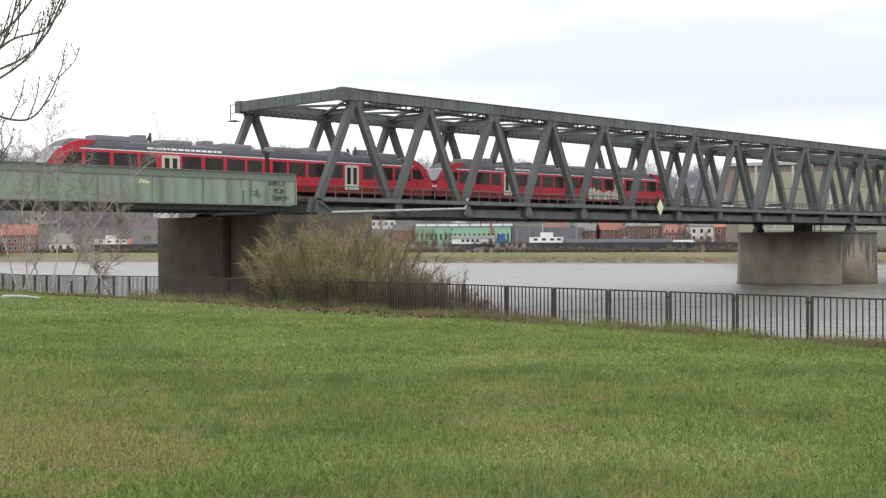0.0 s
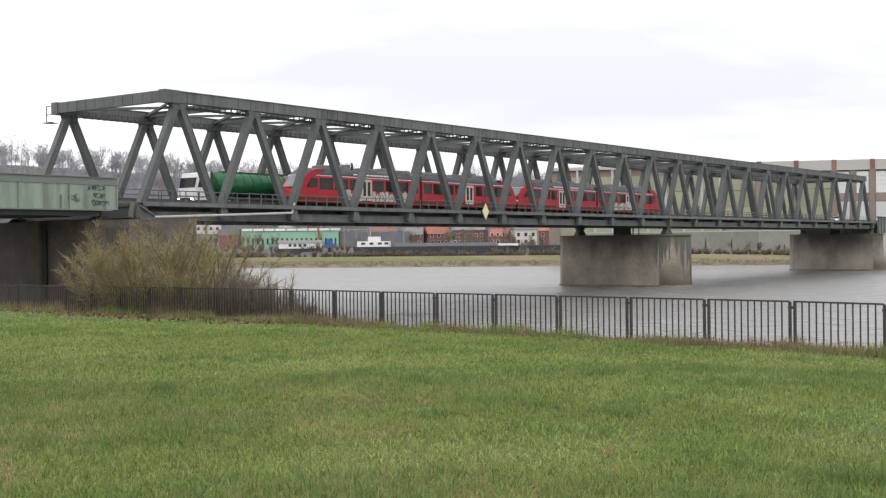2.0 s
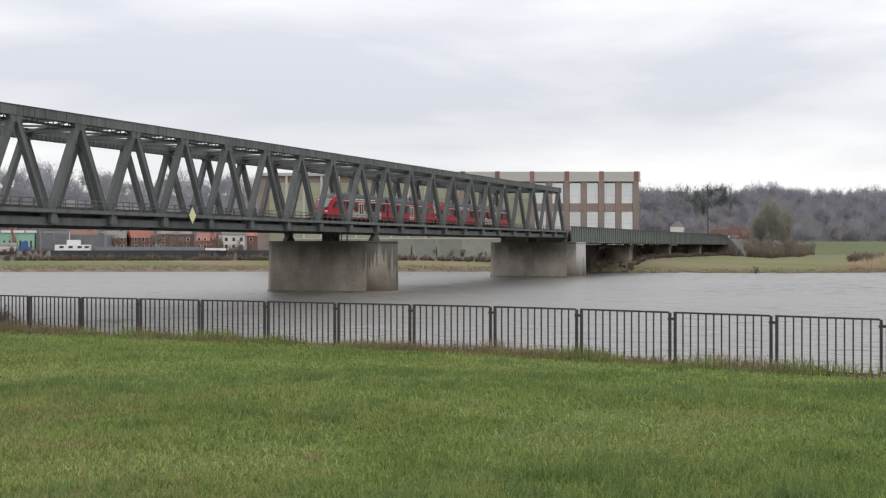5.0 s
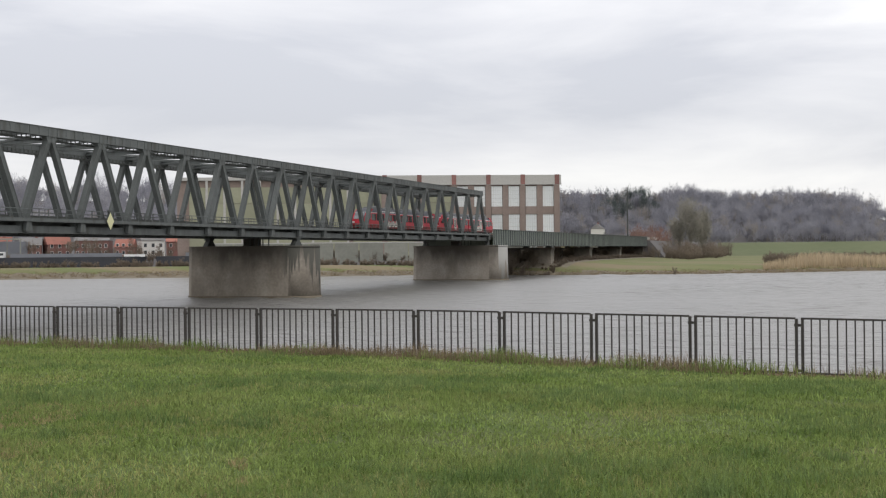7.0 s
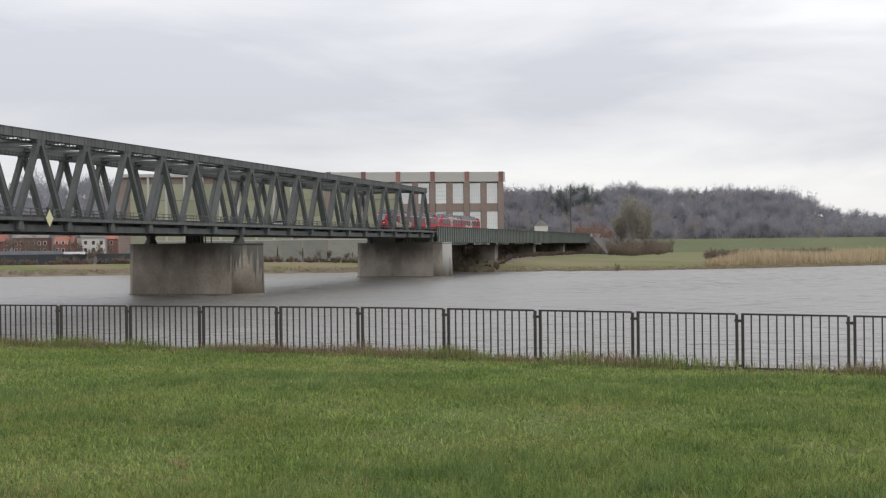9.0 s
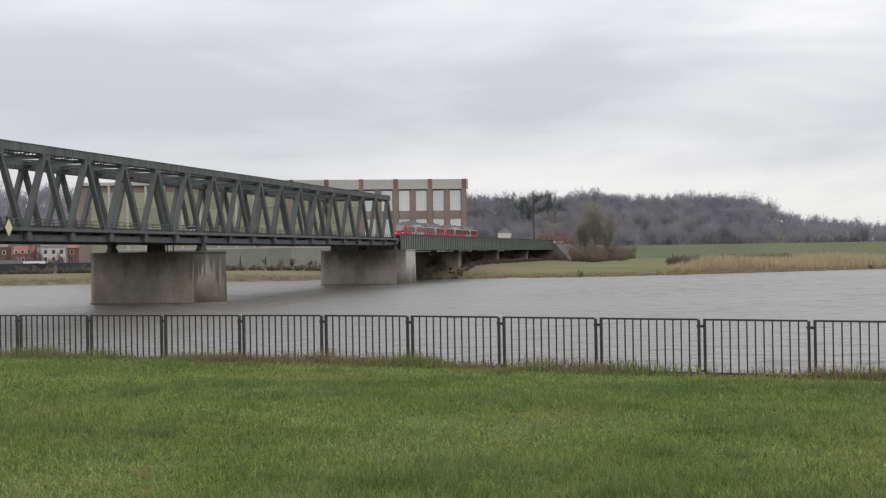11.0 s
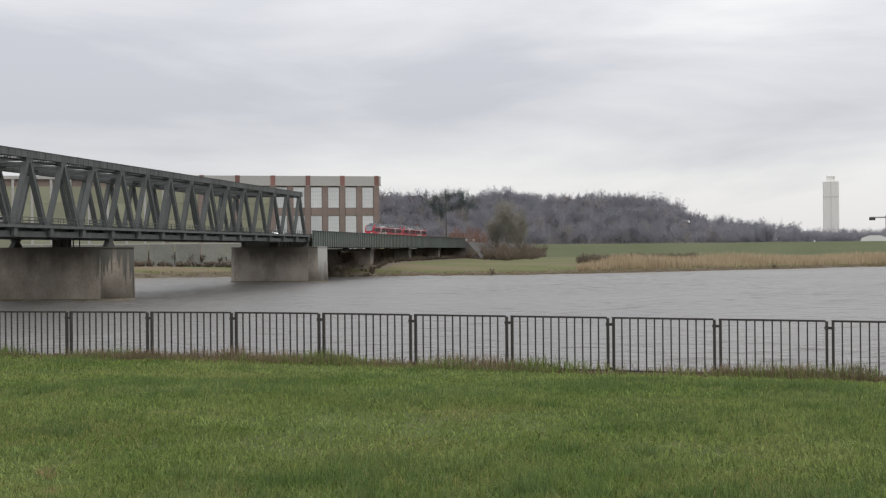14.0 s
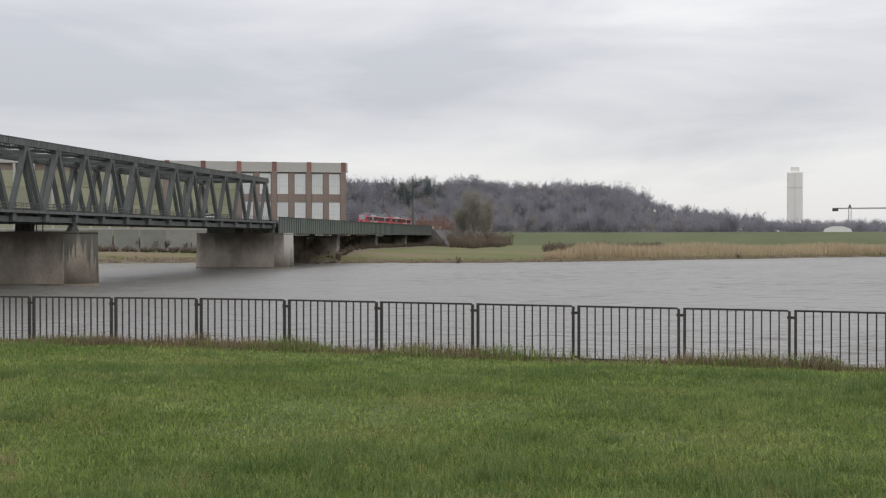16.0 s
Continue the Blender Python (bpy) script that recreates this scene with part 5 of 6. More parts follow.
def blades(name, xy, height, width, material, label, category, seed, lean=0.35, seg2=True):
    """Many upright blades as one mesh: a bent strip of two quads, or a single spike."""
    rs = np.random.RandomState(seed)
    n = len(xy)
    h = height if np.ndim(height) else np.full(n, height)
    h = h * rs.uniform(0.55, 1.25, n)
    w = width * rs.uniform(0.7, 1.3, n)
    ang = rs.uniform(0, 2 * np.pi, n)
    dx, dy = np.cos(ang), np.sin(ang)
    la = rs.uniform(0, 2 * np.pi, n)
    ln = np.abs(rs.normal(0, lean, n)) * h
    lx, ly = np.cos(la) * ln, np.sin(la) * ln
    z = ground_z(xy[:, 0], xy[:, 1]) - 0.01
    base = np.stack([xy[:, 0], xy[:, 1], z], 1)
    side = np.stack([dx * w / 2, dy * w / 2, np.zeros(n)], 1)
    mid = base + np.stack([lx * 0.35, ly * 0.35, h * 0.6], 1)
    tip = base + np.stack([lx, ly, h * np.clip(1 - 0.2 * (ln / h) ** 2, 0.5, 1)], 1)
    V = np.stack([base - side, base + side, mid + side * 0.75, mid - side * 0.75, tip], 1).reshape(-1, 3)
    o = np.arange(n)[:, None] * 5
    F = np.concatenate([o + 0, o + 1, o + 2, o + 0, o + 2, o + 3, o + 3, o + 2, o + 4], 1).ravel()
    return tagged(new(name, raw_mesh(name, V, F, 3, material)), label, category, kind="stuff")


def fan_points(n, r0, r1, power, seed, a0=-14.0, a1=70.0):
    """Points over the meadow in front of the fence, thinning with distance from the spot by the path."""
    rs = np.random.RandomState(seed)
    r = r0 + (r1 - r0) * rs.random_sample(n) ** power
    a = np.radians(rs.uniform(a0, a1, n))
    xy = np.stack([r * np.cos(a), r * np.sin(a)], 1)
    return xy[xy[:, 0] < fence_x(xy[:, 1]) - 0.15]


def patchy(xy, freq, seed):
    """A smooth 0 to 1 unevenness over the meadow."""
    rs = np.random.RandomState(seed)
    v = np.zeros(len(xy))
    for k in range(7):
        d, ph, f = rs.uniform(0, 2 * np.pi), rs.uniform(0, 6), freq * rs.uniform(0.5, 2.0)
        v += np.sin((xy[:, 0] * np.cos(d) + xy[:, 1] * np.sin(d)) * f + ph)
    return np.clip(0.5 + v / 7, 0, 1)


def build_grass():
    xy = fan_points(250000, 6.6, 34, 1.0, 1)
    xy = np.concatenate([xy, fan_points(50000, 24, 66, 1.0, 2, 30, 72)])
    rs0 = np.random.RandomState(30)
    ring = 14 * np.sqrt(rs0.random_sample(16000))
    turn = rs0.uniform(0, 2 * np.pi, 16000)
    near = np.stack([ring * np.cos(turn), ring * np.sin(turn)], 1)
    xy = np.concatenate([xy, near[(ring < 6.6) | (near[:, 0] < 0)]])
    p = 0.6 * patchy(xy, 1.5, 3) + 0.4 * patchy(xy, 5.0, 33)
    r = np.hypot(xy[:, 0], xy[:, 1])
    blades("grass", xy, 0.05 + 0.09 * np.clip(p - 0.3, 0, 1) ** 1.2, 0.006 + 0.00085 * r, GRASS, "short green spring grass with worn tawny patches", "grass", 5, 0.95)
    rs = np.random.RandomState(8)

    def tufts(name, count, r0, r1, per, wide, tall, width, material, label, seed, level, a0=-14.0, a1=70.0, lean=0.45):
        """Clumps of longer blades where the meadow grows lush."""
        c = fan_points(count, r0, r1, 0.9, seed, a0, a1)
        lush = 0.62 * patchy(c, 0.8, 51) + 0.38 * patchy(c, 2.7, seed + 1)
        c, lush = c[lush > level], lush[lush > level]
        size = np.repeat(rs.uniform(0.5, 1.5, len(c)), per)
        pts = np.repeat(c, per, 0) + rs.normal(0, 1, (len(c) * per, 2)) * (wide * size)[:, None]
        blades(name, pts, tall * (0.55 + 0.45 * size) * np.repeat(0.6 + 0.8 * (lush - level) / (1 - level), per), width, material, label, "grass", seed + 2, lean)

    tufts("meadow_tufts", 5200, 6.8, 17, 24, 0.07, 0.095, 0.0085, GRASS, "clumps of longer fresh green meadow grass", 110, 0.34, lean=1.0)
    tufts("tall_grass", 3200, 6.8, 21, 30, 0.075, 0.14, 0.009, GRASS_DARK, "taller tufts of darker grass in the meadow", 9, 0.52, lean=0.75)
    tufts("dark_grass", 2400, 13, 31, 24, 0.11, 0.105, 0.015, GRASS_DARK, "small dark tufts in the short turf", 53, 0.45)
    tufts("pale_tufts", 2400, 6.8, 15, 18, 0.08, 0.085, 0.007, GRASS_PALE, "pale yellowish tips of older meadow grass", 130, 0.40, lean=1.1)
    pale = fan_points(105000, 6.6, 30, 0.9, 55, 8, 72)
    az = np.degrees(np.arctan2(pale[:, 1], pale[:, 0]))
    pale = pale[patchy(pale, 1.1, 56) + 0.4 * patchy(pale, 3.6, 57) > 0.98 - 0.015 * (az - 8)]
    blades("pale_grass", pale, 0.065, 0.011, GRASS_PALE, "yellowish green grass on the drier meadow", "grass", 58, 0.8)
    # worn, straw-coloured ground on the trodden side of the meadow
    worn = fan_points(120000, 6.6, 17, 1.0, 14, 28, 72)
    keep = patchy(worn, 0.9, 15) + 0.35 * patchy(worn, 4.0, 16) > 0.42 + 0.04 * (np.hypot(worn[:, 0], worn[:, 1]) - 9) - 0.02 * (np.degrees(np.arctan2(worn[:, 1], worn[:, 0])) - 47)
    worn = worn[keep]
    blades("withered_grass", worn, 0.062, 0.009, STRAW, "withered straw-coloured grass on worn patches", "grass", 17, 0.9)
    # dry stalks and dead leaves along the foot of the fence
    ys = rs.uniform(-12, 80, 60000)
    off = np.abs(rs.normal(0, 0.45, len(ys))) - 0.12
    xy = np.stack([fence_x(ys) - off, ys], 1)
    keep = rs.random_sample(len(ys)) < 1.6 * patchy(xy, 1.6, 4) ** 2
    blades("dry_grass", xy[keep], 0.05 + 0.24 * patchy(xy[keep], 2.6, 7) ** 1.4, 0.009, DRY, "dry brown grass and stalks along the fence foot", "dry grass", 11, 0.8)
    ys = rs.uniform(-14, 28, 34000)
    xy = np.stack([fence_x(ys) - rs.normal(0.12, 0.3, len(ys)), ys], 1)
    xy = xy[rs.random_sample(len(ys)) < 1.5 * patchy(xy, 1.4, 61) ** 1.6]
    blades("dry_weeds", xy, 0.08 + 0.3 * patchy(xy, 3.1, 62) ** 1.3, 0.009, DRY, "ragged brown weeds at the fence foot", "dry weeds", 63, 1.0)
    ys = rs.uniform(24, 50, 15000)
    xy = np.stack([fence_x(ys) + rs.uniform(-0.35, 1.6, len(ys)), ys], 1)
    xy = xy[rs.random_sample(len(ys)) < patchy(xy, 2.0, 6) ** 1.5]
    blades("dry_thicket", xy, 0.5, 0.011, DRY, "dry brown weeds before the willow bush", "dry weeds", 12, 0.3)
    ys = rs.uniform(-13, 62, 14000)
    xy = np.stack([fence_x(ys) - np.abs(rs.normal(0.2, np.where(ys > 24, 0.8, 0.3), len(ys))), ys], 1)
    xy = xy[rs.random_sample(len(ys)) < patchy(xy, 1.2, 41) ** 1.3 * 1.8]
    blades("dead_leaves", xy, np.where(xy[:, 1] > 22, 0.12, 0.07), np.where(xy[:, 1] > 22, 0.09, 0.05), LEAF_BROWN, "brown dead leaves lying before the fence", "leaves", 42, 1.6)
    ys = rs.uniform(-12, 70, 30000)
    xy = np.stack([fence_x(ys) - np.abs(rs.normal(0.1, 0.4, len(ys))), ys], 1)
    xy = xy[rs.random_sample(len(ys)) < patchy(xy, 1.9, 18)]
    blades("fence_grass", xy, 0.06 + 0.3 * patchy(xy, 2.3, 19), 0.012, GRASS, "longer green grass along the fence foot", "grass", 20, 0.5)
    n = 24000
    ys = rs.uniform(-90, 330, n)
    v = np.abs(rs.normal(0, 3.0, n)) + 0.4
    blades("shore_grass", np.stack([np.interp(ys, SHORE_Y, SHORE_X) + v, ys], 1), 0.16, 0.3, DRY, "withered brown grass along the far shore", "dry grass", 27, 0.6)
    # far reeds on the opposite shore
    n = 36000
    ys = rs.uniform(-420, 24, n)
    sx = np.interp(ys, SHORE_Y, SHORE_X)
    depth = np.interp(ys, (-420, -90, -20, 10, 24), (12, 26, 40, 26, 4))
    xy = np.stack([sx + 5 + rs.random_sample(n) * depth, ys], 1)
    blades("reeds", xy, 1.3 + 1.9 * patchy(xy, 0.06, 8), 0.2, REED, "belt of dry golden reeds on the far shore", "reeds", 13, 0.12)


def polar(az, r):
    return r * math.cos(radians(az)), r * math.sin(radians(az))


def far_trees(name, spots, material, label, seed, twigs=280, crown=0.4):
    """Bare crowns: tapered stems, a few rising limbs and brushes of fine twigs on them, all in one mesh."""
    rs = np.random.RandomState(seed)
    V = []
    for x, y, h in spots:
        z = float(ground_z(x, y)) - 0.3
        foot = np.array([x, y, z])
        m = 9
        a = rs.uniform(0, 2 * np.pi, m)
        spread = crown * h * rs.uniform(0.25, 0.85, m)
        ends = foot + np.stack([np.cos(a) * spread, np.sin(a) * spread, h * (0.93 - 0.55 * (spread / (crown * h)) ** 2) * rs.uniform(0.8, 1.0, m)], 1)
        roots = foot + np.stack([np.zeros(m), np.zeros(m), h * rs.uniform(0.12, 0.4, m) * (1.0 if h > 6 else 0.15)], 1)
        t = max(h * 0.008, 0.04)
        side = np.array([-y, x, 0.0]) / math.hypot(x, y) * t
        V.append(np.stack([roots - side, roots + side, ends], 1).reshape(-1, 3))
        V.append(np.array([foot - side * 2, foot + side * 2, foot + (0, 0, h * 0.8)]))
        k = rs.randint(0, m, twigs)
        f = rs.uniform(0.25 if h > 6 else 0.0, 1.0, twigs)[:, None]
        c = roots[k] * (1 - f) + ends[k] * f + rs.normal(0, 0.045 * h, (twigs, 3))
        way = (ends[k] - roots[k]) / h + rs.normal(0, 0.34, (twigs, 3)) + np.array([0, 0, 0.12])
        way /= np.linalg.norm(way, axis=1)[:, None]
        ln = min(max(h * 0.125, 0.45), 2.1) * rs.uniform(0.5, 1.3, twigs)[:, None]
        w = np.cross(way, rs.normal(0, 1, (twigs, 3)))
        w = w / np.linalg.norm(w, axis=1)[:, None] * min(max(h * 0.0075, 0.05 if h > 6 else 0.075), 0.12) * rs.uniform(0.6, 1.4, twigs)[:, None]
        V.append(np.stack([c - w, c + w, c + way * ln], 1).reshape(-1, 3))
    V = np.concatenate(V)
    return tagged(new(name, raw_mesh(name, V, np.arange(len(V)), 3, material)), label, "woods", kind="stuff")


def build_woods():
    rs = np.random.RandomState(21)
    spots = []
    for k in range(3500):
        az = rs.uniform(-4.5, 66)
        r = rs.uniform(590, 800) if az > 16 else 0
        if k % 3 == 0:
            az = rs.uniform(-4.5, 16)
        if az <= 16:
            r = rs.uniform(786, 955)
        elif not r:
            r = rs.uniform(590, 800)
        x, y = r * math.cos(math.radians(az)), r * math.sin(math.radians(az))
        spots.append((x, y, rs.choice((7, 9, 11, 12, 13, 14, 16, 18)) * rs.uniform(0.85, 1.1) * (0.72 if az < -1 else 0.95 if az < 16 else 0.7 if az < 30 else 1.2)))
    spots = [(*polar(rs.uniform(-0.5, 9), rs.uniform(845, 905)), rs.uniform(8, 13)) for k in range(300)] + spots
    # these crowns carry the blue-grey of distant haze in their colour
    far_trees("hill_woods", spots[: len(spots) - 420], WOOD_HAZED, "bare woodland on the far ridge, its colour paled blue-grey for haze", 22)
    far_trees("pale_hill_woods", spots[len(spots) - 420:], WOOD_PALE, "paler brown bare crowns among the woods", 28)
    spots = []
    for k in range(46):
        az, r = rs.normal(9.6, 0.9), rs.uniform(860, 930)
        spots.append((r * math.cos(math.radians(az)), r * math.sin(math.radians(az)), rs.uniform(13, 21)))
    far_trees("conifers", spots, FIR, "dark conifers on the far ridge", 29, 210, 0.17)
    spots = []
    for k in range(520):
        az = rs.uniform(-13, -2.5) if k % 4 else rs.uniform(-26, -12)
        r = rs.uniform(800, 900)
        spots.append((r * math.cos(math.radians(az)), r * math.sin(math.radians(az)), rs.uniform(7, 13) * (1.35 if az > -6 else 1.0 if az > -12 else 0.8)))
    spots += [(*polar(rs.uniform(-24, -1), rs.uniform(900, 915)), rs.uniform(4.5, 6)) for k in range(330)]
    far_trees("field_trees", spots, WOOD_HAZED, "row of bare trees behind the dyke", 23)
    spots = []
    for k in range(320):
        x = rs.uniform(468, 690)
        y = rs.uniform(60, 79) + (x - 470) * 0.02
        spots.append((x, y, rs.uniform(2.5, 6.2) if k % 12 else 9))
    for k in range(170):
        az, r = rs.uniform(5.6, 10.5), rs.uniform(520, 700)
        spots.append((r * math.cos(math.radians(az)), r * math.sin(math.radians(az)), rs.uniform(3, 7) + (3 if 5 < az < 9 and k % 3 == 0 else 0)))
    for k in range(700):
        x = rs.uniform(300, 490)
        y = rs.uniform(84, 104) if k % 3 else rs.uniform(77, 82)
        spots.append((x, y, rs.uniform(2.6, 5.4) if k % 3 else rs.uniform(0.7, 1.7)))
    far_trees("tall_willows", [(538, 68.5, 31), (542, 73.5, 27), (546, 64.5, 26)], WOOD_WILLOW, "tall pale olive willows above the thicket", 71, 2600, 0.19)
    far_trees("ridge_trees", [(*polar(12.34, 860), 22), (*polar(9.6, 880), 19), (*polar(8.3, 870), 19), (*polar(12.9, 870), 13), (*polar(2.5, 880), 17)], WOOD_HAZED, "single tall bare trees standing out on the ridge", 72, 500, 0.3)
    far_trees("red_trees", [(*polar(az, r), h) for az, r, h in ((9.9, 690, 20), (9.5, 705, 22), (9.1, 700, 22), (8.7, 695, 21), (8.4, 710, 18))], WOOD_RED, "reddish brown bare trees round a low house", 73, 420, 0.5)
    quay = [(*polar(rs.uniform(29, 70), rs.uniform(452, 520)), rs.uniform(4, 10)) for k in range(230)]
    far_trees("quay_trees", [q for q in quay if q[0] - np.interp(q[1], SHORE_Y, SHORE_X) > 74], WOOD_OLIVE, "bare trees and shrubs between the quay houses", 74, 210, 0.4)
    far_trees("thicket", spots, WOOD_OLIVE, "olive brown thicket at the end of the viaduct", 24, 210, 0.5)
    spots = []
    for k in range(1250):
        y = rs.uniform(104, 430)
        x = float(np.interp(y, SHORE_Y, SHORE_X)) + (rs.uniform(17, 28) if k % 4 else rs.uniform(76, 84))
        spots.append((x, y, rs.uniform(1.0, 2.6) * (1.5 if k % 17 == 1 else 1.0) if k % 4 else rs.uniform(2, 4)))
    for k in range(170):
        y = rs.uniform(-12, 26)
        spots.append((float(np.interp(y, SHORE_Y, SHORE_X)) + rs.uniform(34, 60), y, rs.uniform(2, 4.0)))
    spots += [(321.5, 45.0, 2.6), (372, -4, 2.0), (392, -34, 1.6)]
    far_trees("shore_bushes", spots, WOOD_OLIVE, "low brown bushes along the far bank", 25, 210, 0.55)


def build_fallen_branch():
    branch = thing("fallen_branch", "pale barkless branch lying in the grass", "branch")
    x, y = polar(63.4, 51.0)
    z = float(ground_z(x, y)) + 0.07
    bm = bmesh.new()
    limb(bm, [Vector((x - 0.3, y + 0.9, z)), Vector((x - 0.1, y + 0.4, z + 0.03)), Vector((x + 0.2, y - 0.2, z + 0.02)), Vector((x + 0.45, y - 0.7, z - 0.03))], 0.08, 0.04, 7)
    part("limb", bm, CONCRETE_PALE, branch)


build_fallen_branch()
build_near_tree()
build_birches()
build_willow_bush()
build_grass()
build_woods()

# ---- far bank: town, works and ships ----
def build_house(az, r, w, d, h, roof_h, wall, roof, label, turn=0.0, floors=2, cols=4, z=None):
    x, y = polar(az, r)
    z0 = float(ground_z(x, y)) if z is None else z
    house = thing("house", label, "house", "houses of the far town", pose(x, y, z0, 0, 0, az - 90 + turn))
    bm = bmesh.new()
    box(bm, -w / 2, w / 2, -d / 2, d / 2, -4, h)
    part("wall", bm, wall, house)
    bm = bmesh.new()
    prism(bm, [(-d / 2 - 0.4, h - 0.1), (0, h + roof_h), (d / 2 + 0.4, h - 0.1)], -w / 2 - 0.3, w / 2 + 0.3, "x")
    roof_ob = part("roof", bm, roof, house)
    bm = bmesh.new()
    box(bm, w * 0.2, w * 0.2 + 0.9, -0.45, 0.45, h + roof_h * 0.5, h + roof_h + 0.9)
    part("chimney", bm, BRICK_RED, roof_ob)
    bm = bmesh.new()
    box(bm, -0.6, 0.6, -0.06, 0.1, 0, 1.5)
    frame_me = mesh_of("window", bm, PLASTER if wall is not PLASTER else ROOF_SLATE)
    bm = bmesh.new()
    box(bm, -0.45, 0.45, -0.1, 0.0, 0.12, 1.38)
    pane_me = mesh_of("pane", bm, PANE_DARK)
    for f in range(floors):
        for c in range(cols):
            win = piece("window", frame_me, house, pose(-w / 2 + w * (c + 0.5) / cols, -d / 2, 0.9 + f * 2.8))
            piece("pane", pane_me, win, pose(0, 0, 0))
    return house


def build_town():
    rs = random.Random(31)
    build = build_house
    # waterfront rows seen under the bridge
    red, grey = "red brick house with a red tiled roof", "brown brick house with a grey roof"
    for az, r, w, d, h, rh, wall, roof, tag in (
        (70.5, 470, 12, 10, 6.0, 5.0, BRICK_RED, ROOF_RED, red),
        (68.2, 462, 10, 9, 4.5, 5.0, PLASTER, ROOF_RED, "pale plastered house with a red roof"),
        (66.6, 470, 11, 10, 6.0, 5.0, BRICK_RED, ROOF_RED, red),
        (64.9, 466, 9, 9, 5.0, 4.0, BRICK_RED, ROOF_SLATE, grey),
        (63.4, 474, 12, 9, 6.5, 4.0, BRICK_RED, ROOF_RED, red),
        (61.6, 470, 8, 9, 6.0, 3.5, PLASTER, ROOF_SLATE, "pale plastered waterfront house"),
        (59.3, 468, 12.5, 12, 5.6, 3.2, BRICK_RED, ROOF_RED, "broad red brick warehouse on the quay"),
        (57.4, 474, 8.5, 10, 3.8, 4.4, PLASTER, ROOF_SLATE, "white gabled house on the quay"),
        (55.6, 470, 10, 10, 5.0, 4.0, BRICK_RED, ROOF_RED, red),
        (53.6, 480, 11, 10, 5.5, 4.0, BRICK_RED, ROOF_SLATE, grey),
        (51.6, 478, 10, 10, 5.0, 4.0, PLASTER, ROOF_RED, "pale house with a red tiled roof"),
        (49.8, 478, 9, 9, 6.5, 3.0, PLASTER, ROOF_SLATE, "pale plastered waterfront house"),
        (48.4, 476, 9, 9, 6.0, 3.0, PLASTER, ROOF_SLATE, "pale plastered waterfront house"),
        (38.9, 500, 10, 10, 3.6, 4.6, BRICK_RED, ROOF_RED, red),
        (37.5, 506, 8, 10, 5.0, 3.0, BRICK_RED, ROOF_SLATE, grey),
        (36.4, 506, 9, 10, 5.2, 3.4, BRICK_RED, ROOF_RED, red),
        (34.8, 500, 13, 10, 6.6, 2.8, BRICK_RED, ROOF_SLATE, "long red brick terrace with white windows"),
        (33.4, 494, 7, 9, 4.0, 3.0, BRICK_RED, ROOF_RED, red),
        (32.3, 498, 9, 10, 6.5, 2.5, PLASTER, ROOF_SLATE, "white plastered house with a grey roof"),
        (31.0, 505, 10, 10, 6.0, 3.0, BRICK_RED, ROOF_RED, red),
    ):
        build(az, r, w, d, h, rh, wall, roof, tag, rs.uniform(-12, 12), 2, 6 if w > 11.5 else 3)
    # houses up the slope, seen through the truss
    for az, r, big in ((47.0, 600, 1.0), (44.8, 640, 0.9), (43.2, 620, 1.1), (41.8, 615, 1.0), (40.6, 630, 1.0), (39.4, 655, 0.9), (37.0, 640, 1.0), (52.5, 610, 0.9), (57.0, 620, 1.0), (62.5, 610, 1.0), (67.0, 600, 1.1)):
        white = rs.random() < 0.55
        build(az, r, 12 * big, 9, 6, 4.5, PLASTER if white else BRICK_RED, rs.choice((ROOF_RED, ROOF_SLATE)), "pale house among bare trees on the slope" if white else "brick house among bare trees on the slope", rs.uniform(-25, 25))
    # beyond the viaduct's end
    build(11.5, 780, 8, 8, 4.6, 3.2, PLASTER, ROOF_SLATE, "small white gabled house on the wooded slope", 84, 1, 2, 10.0)
    for az, r in ((13.05, 905), (11.55, 905)):
        build(az, r, 11, 9, 4, 4.5, BRICK, ROOF_BROWN, "brick house with a dark roof on top of the ridge", 25, 1, 3, 34.0)
    build(9.3, 735, 17, 10, 3.8, 3.2, PLASTER, ROOF_BROWN, "low white house with a big brown tiled roof among trees", 0, 1, 5, 5.0)
    build(12.0, 690, 12, 9, 6, 4.5, PLASTER, ROOF_RED, "house among the trees on the ridge", 20)


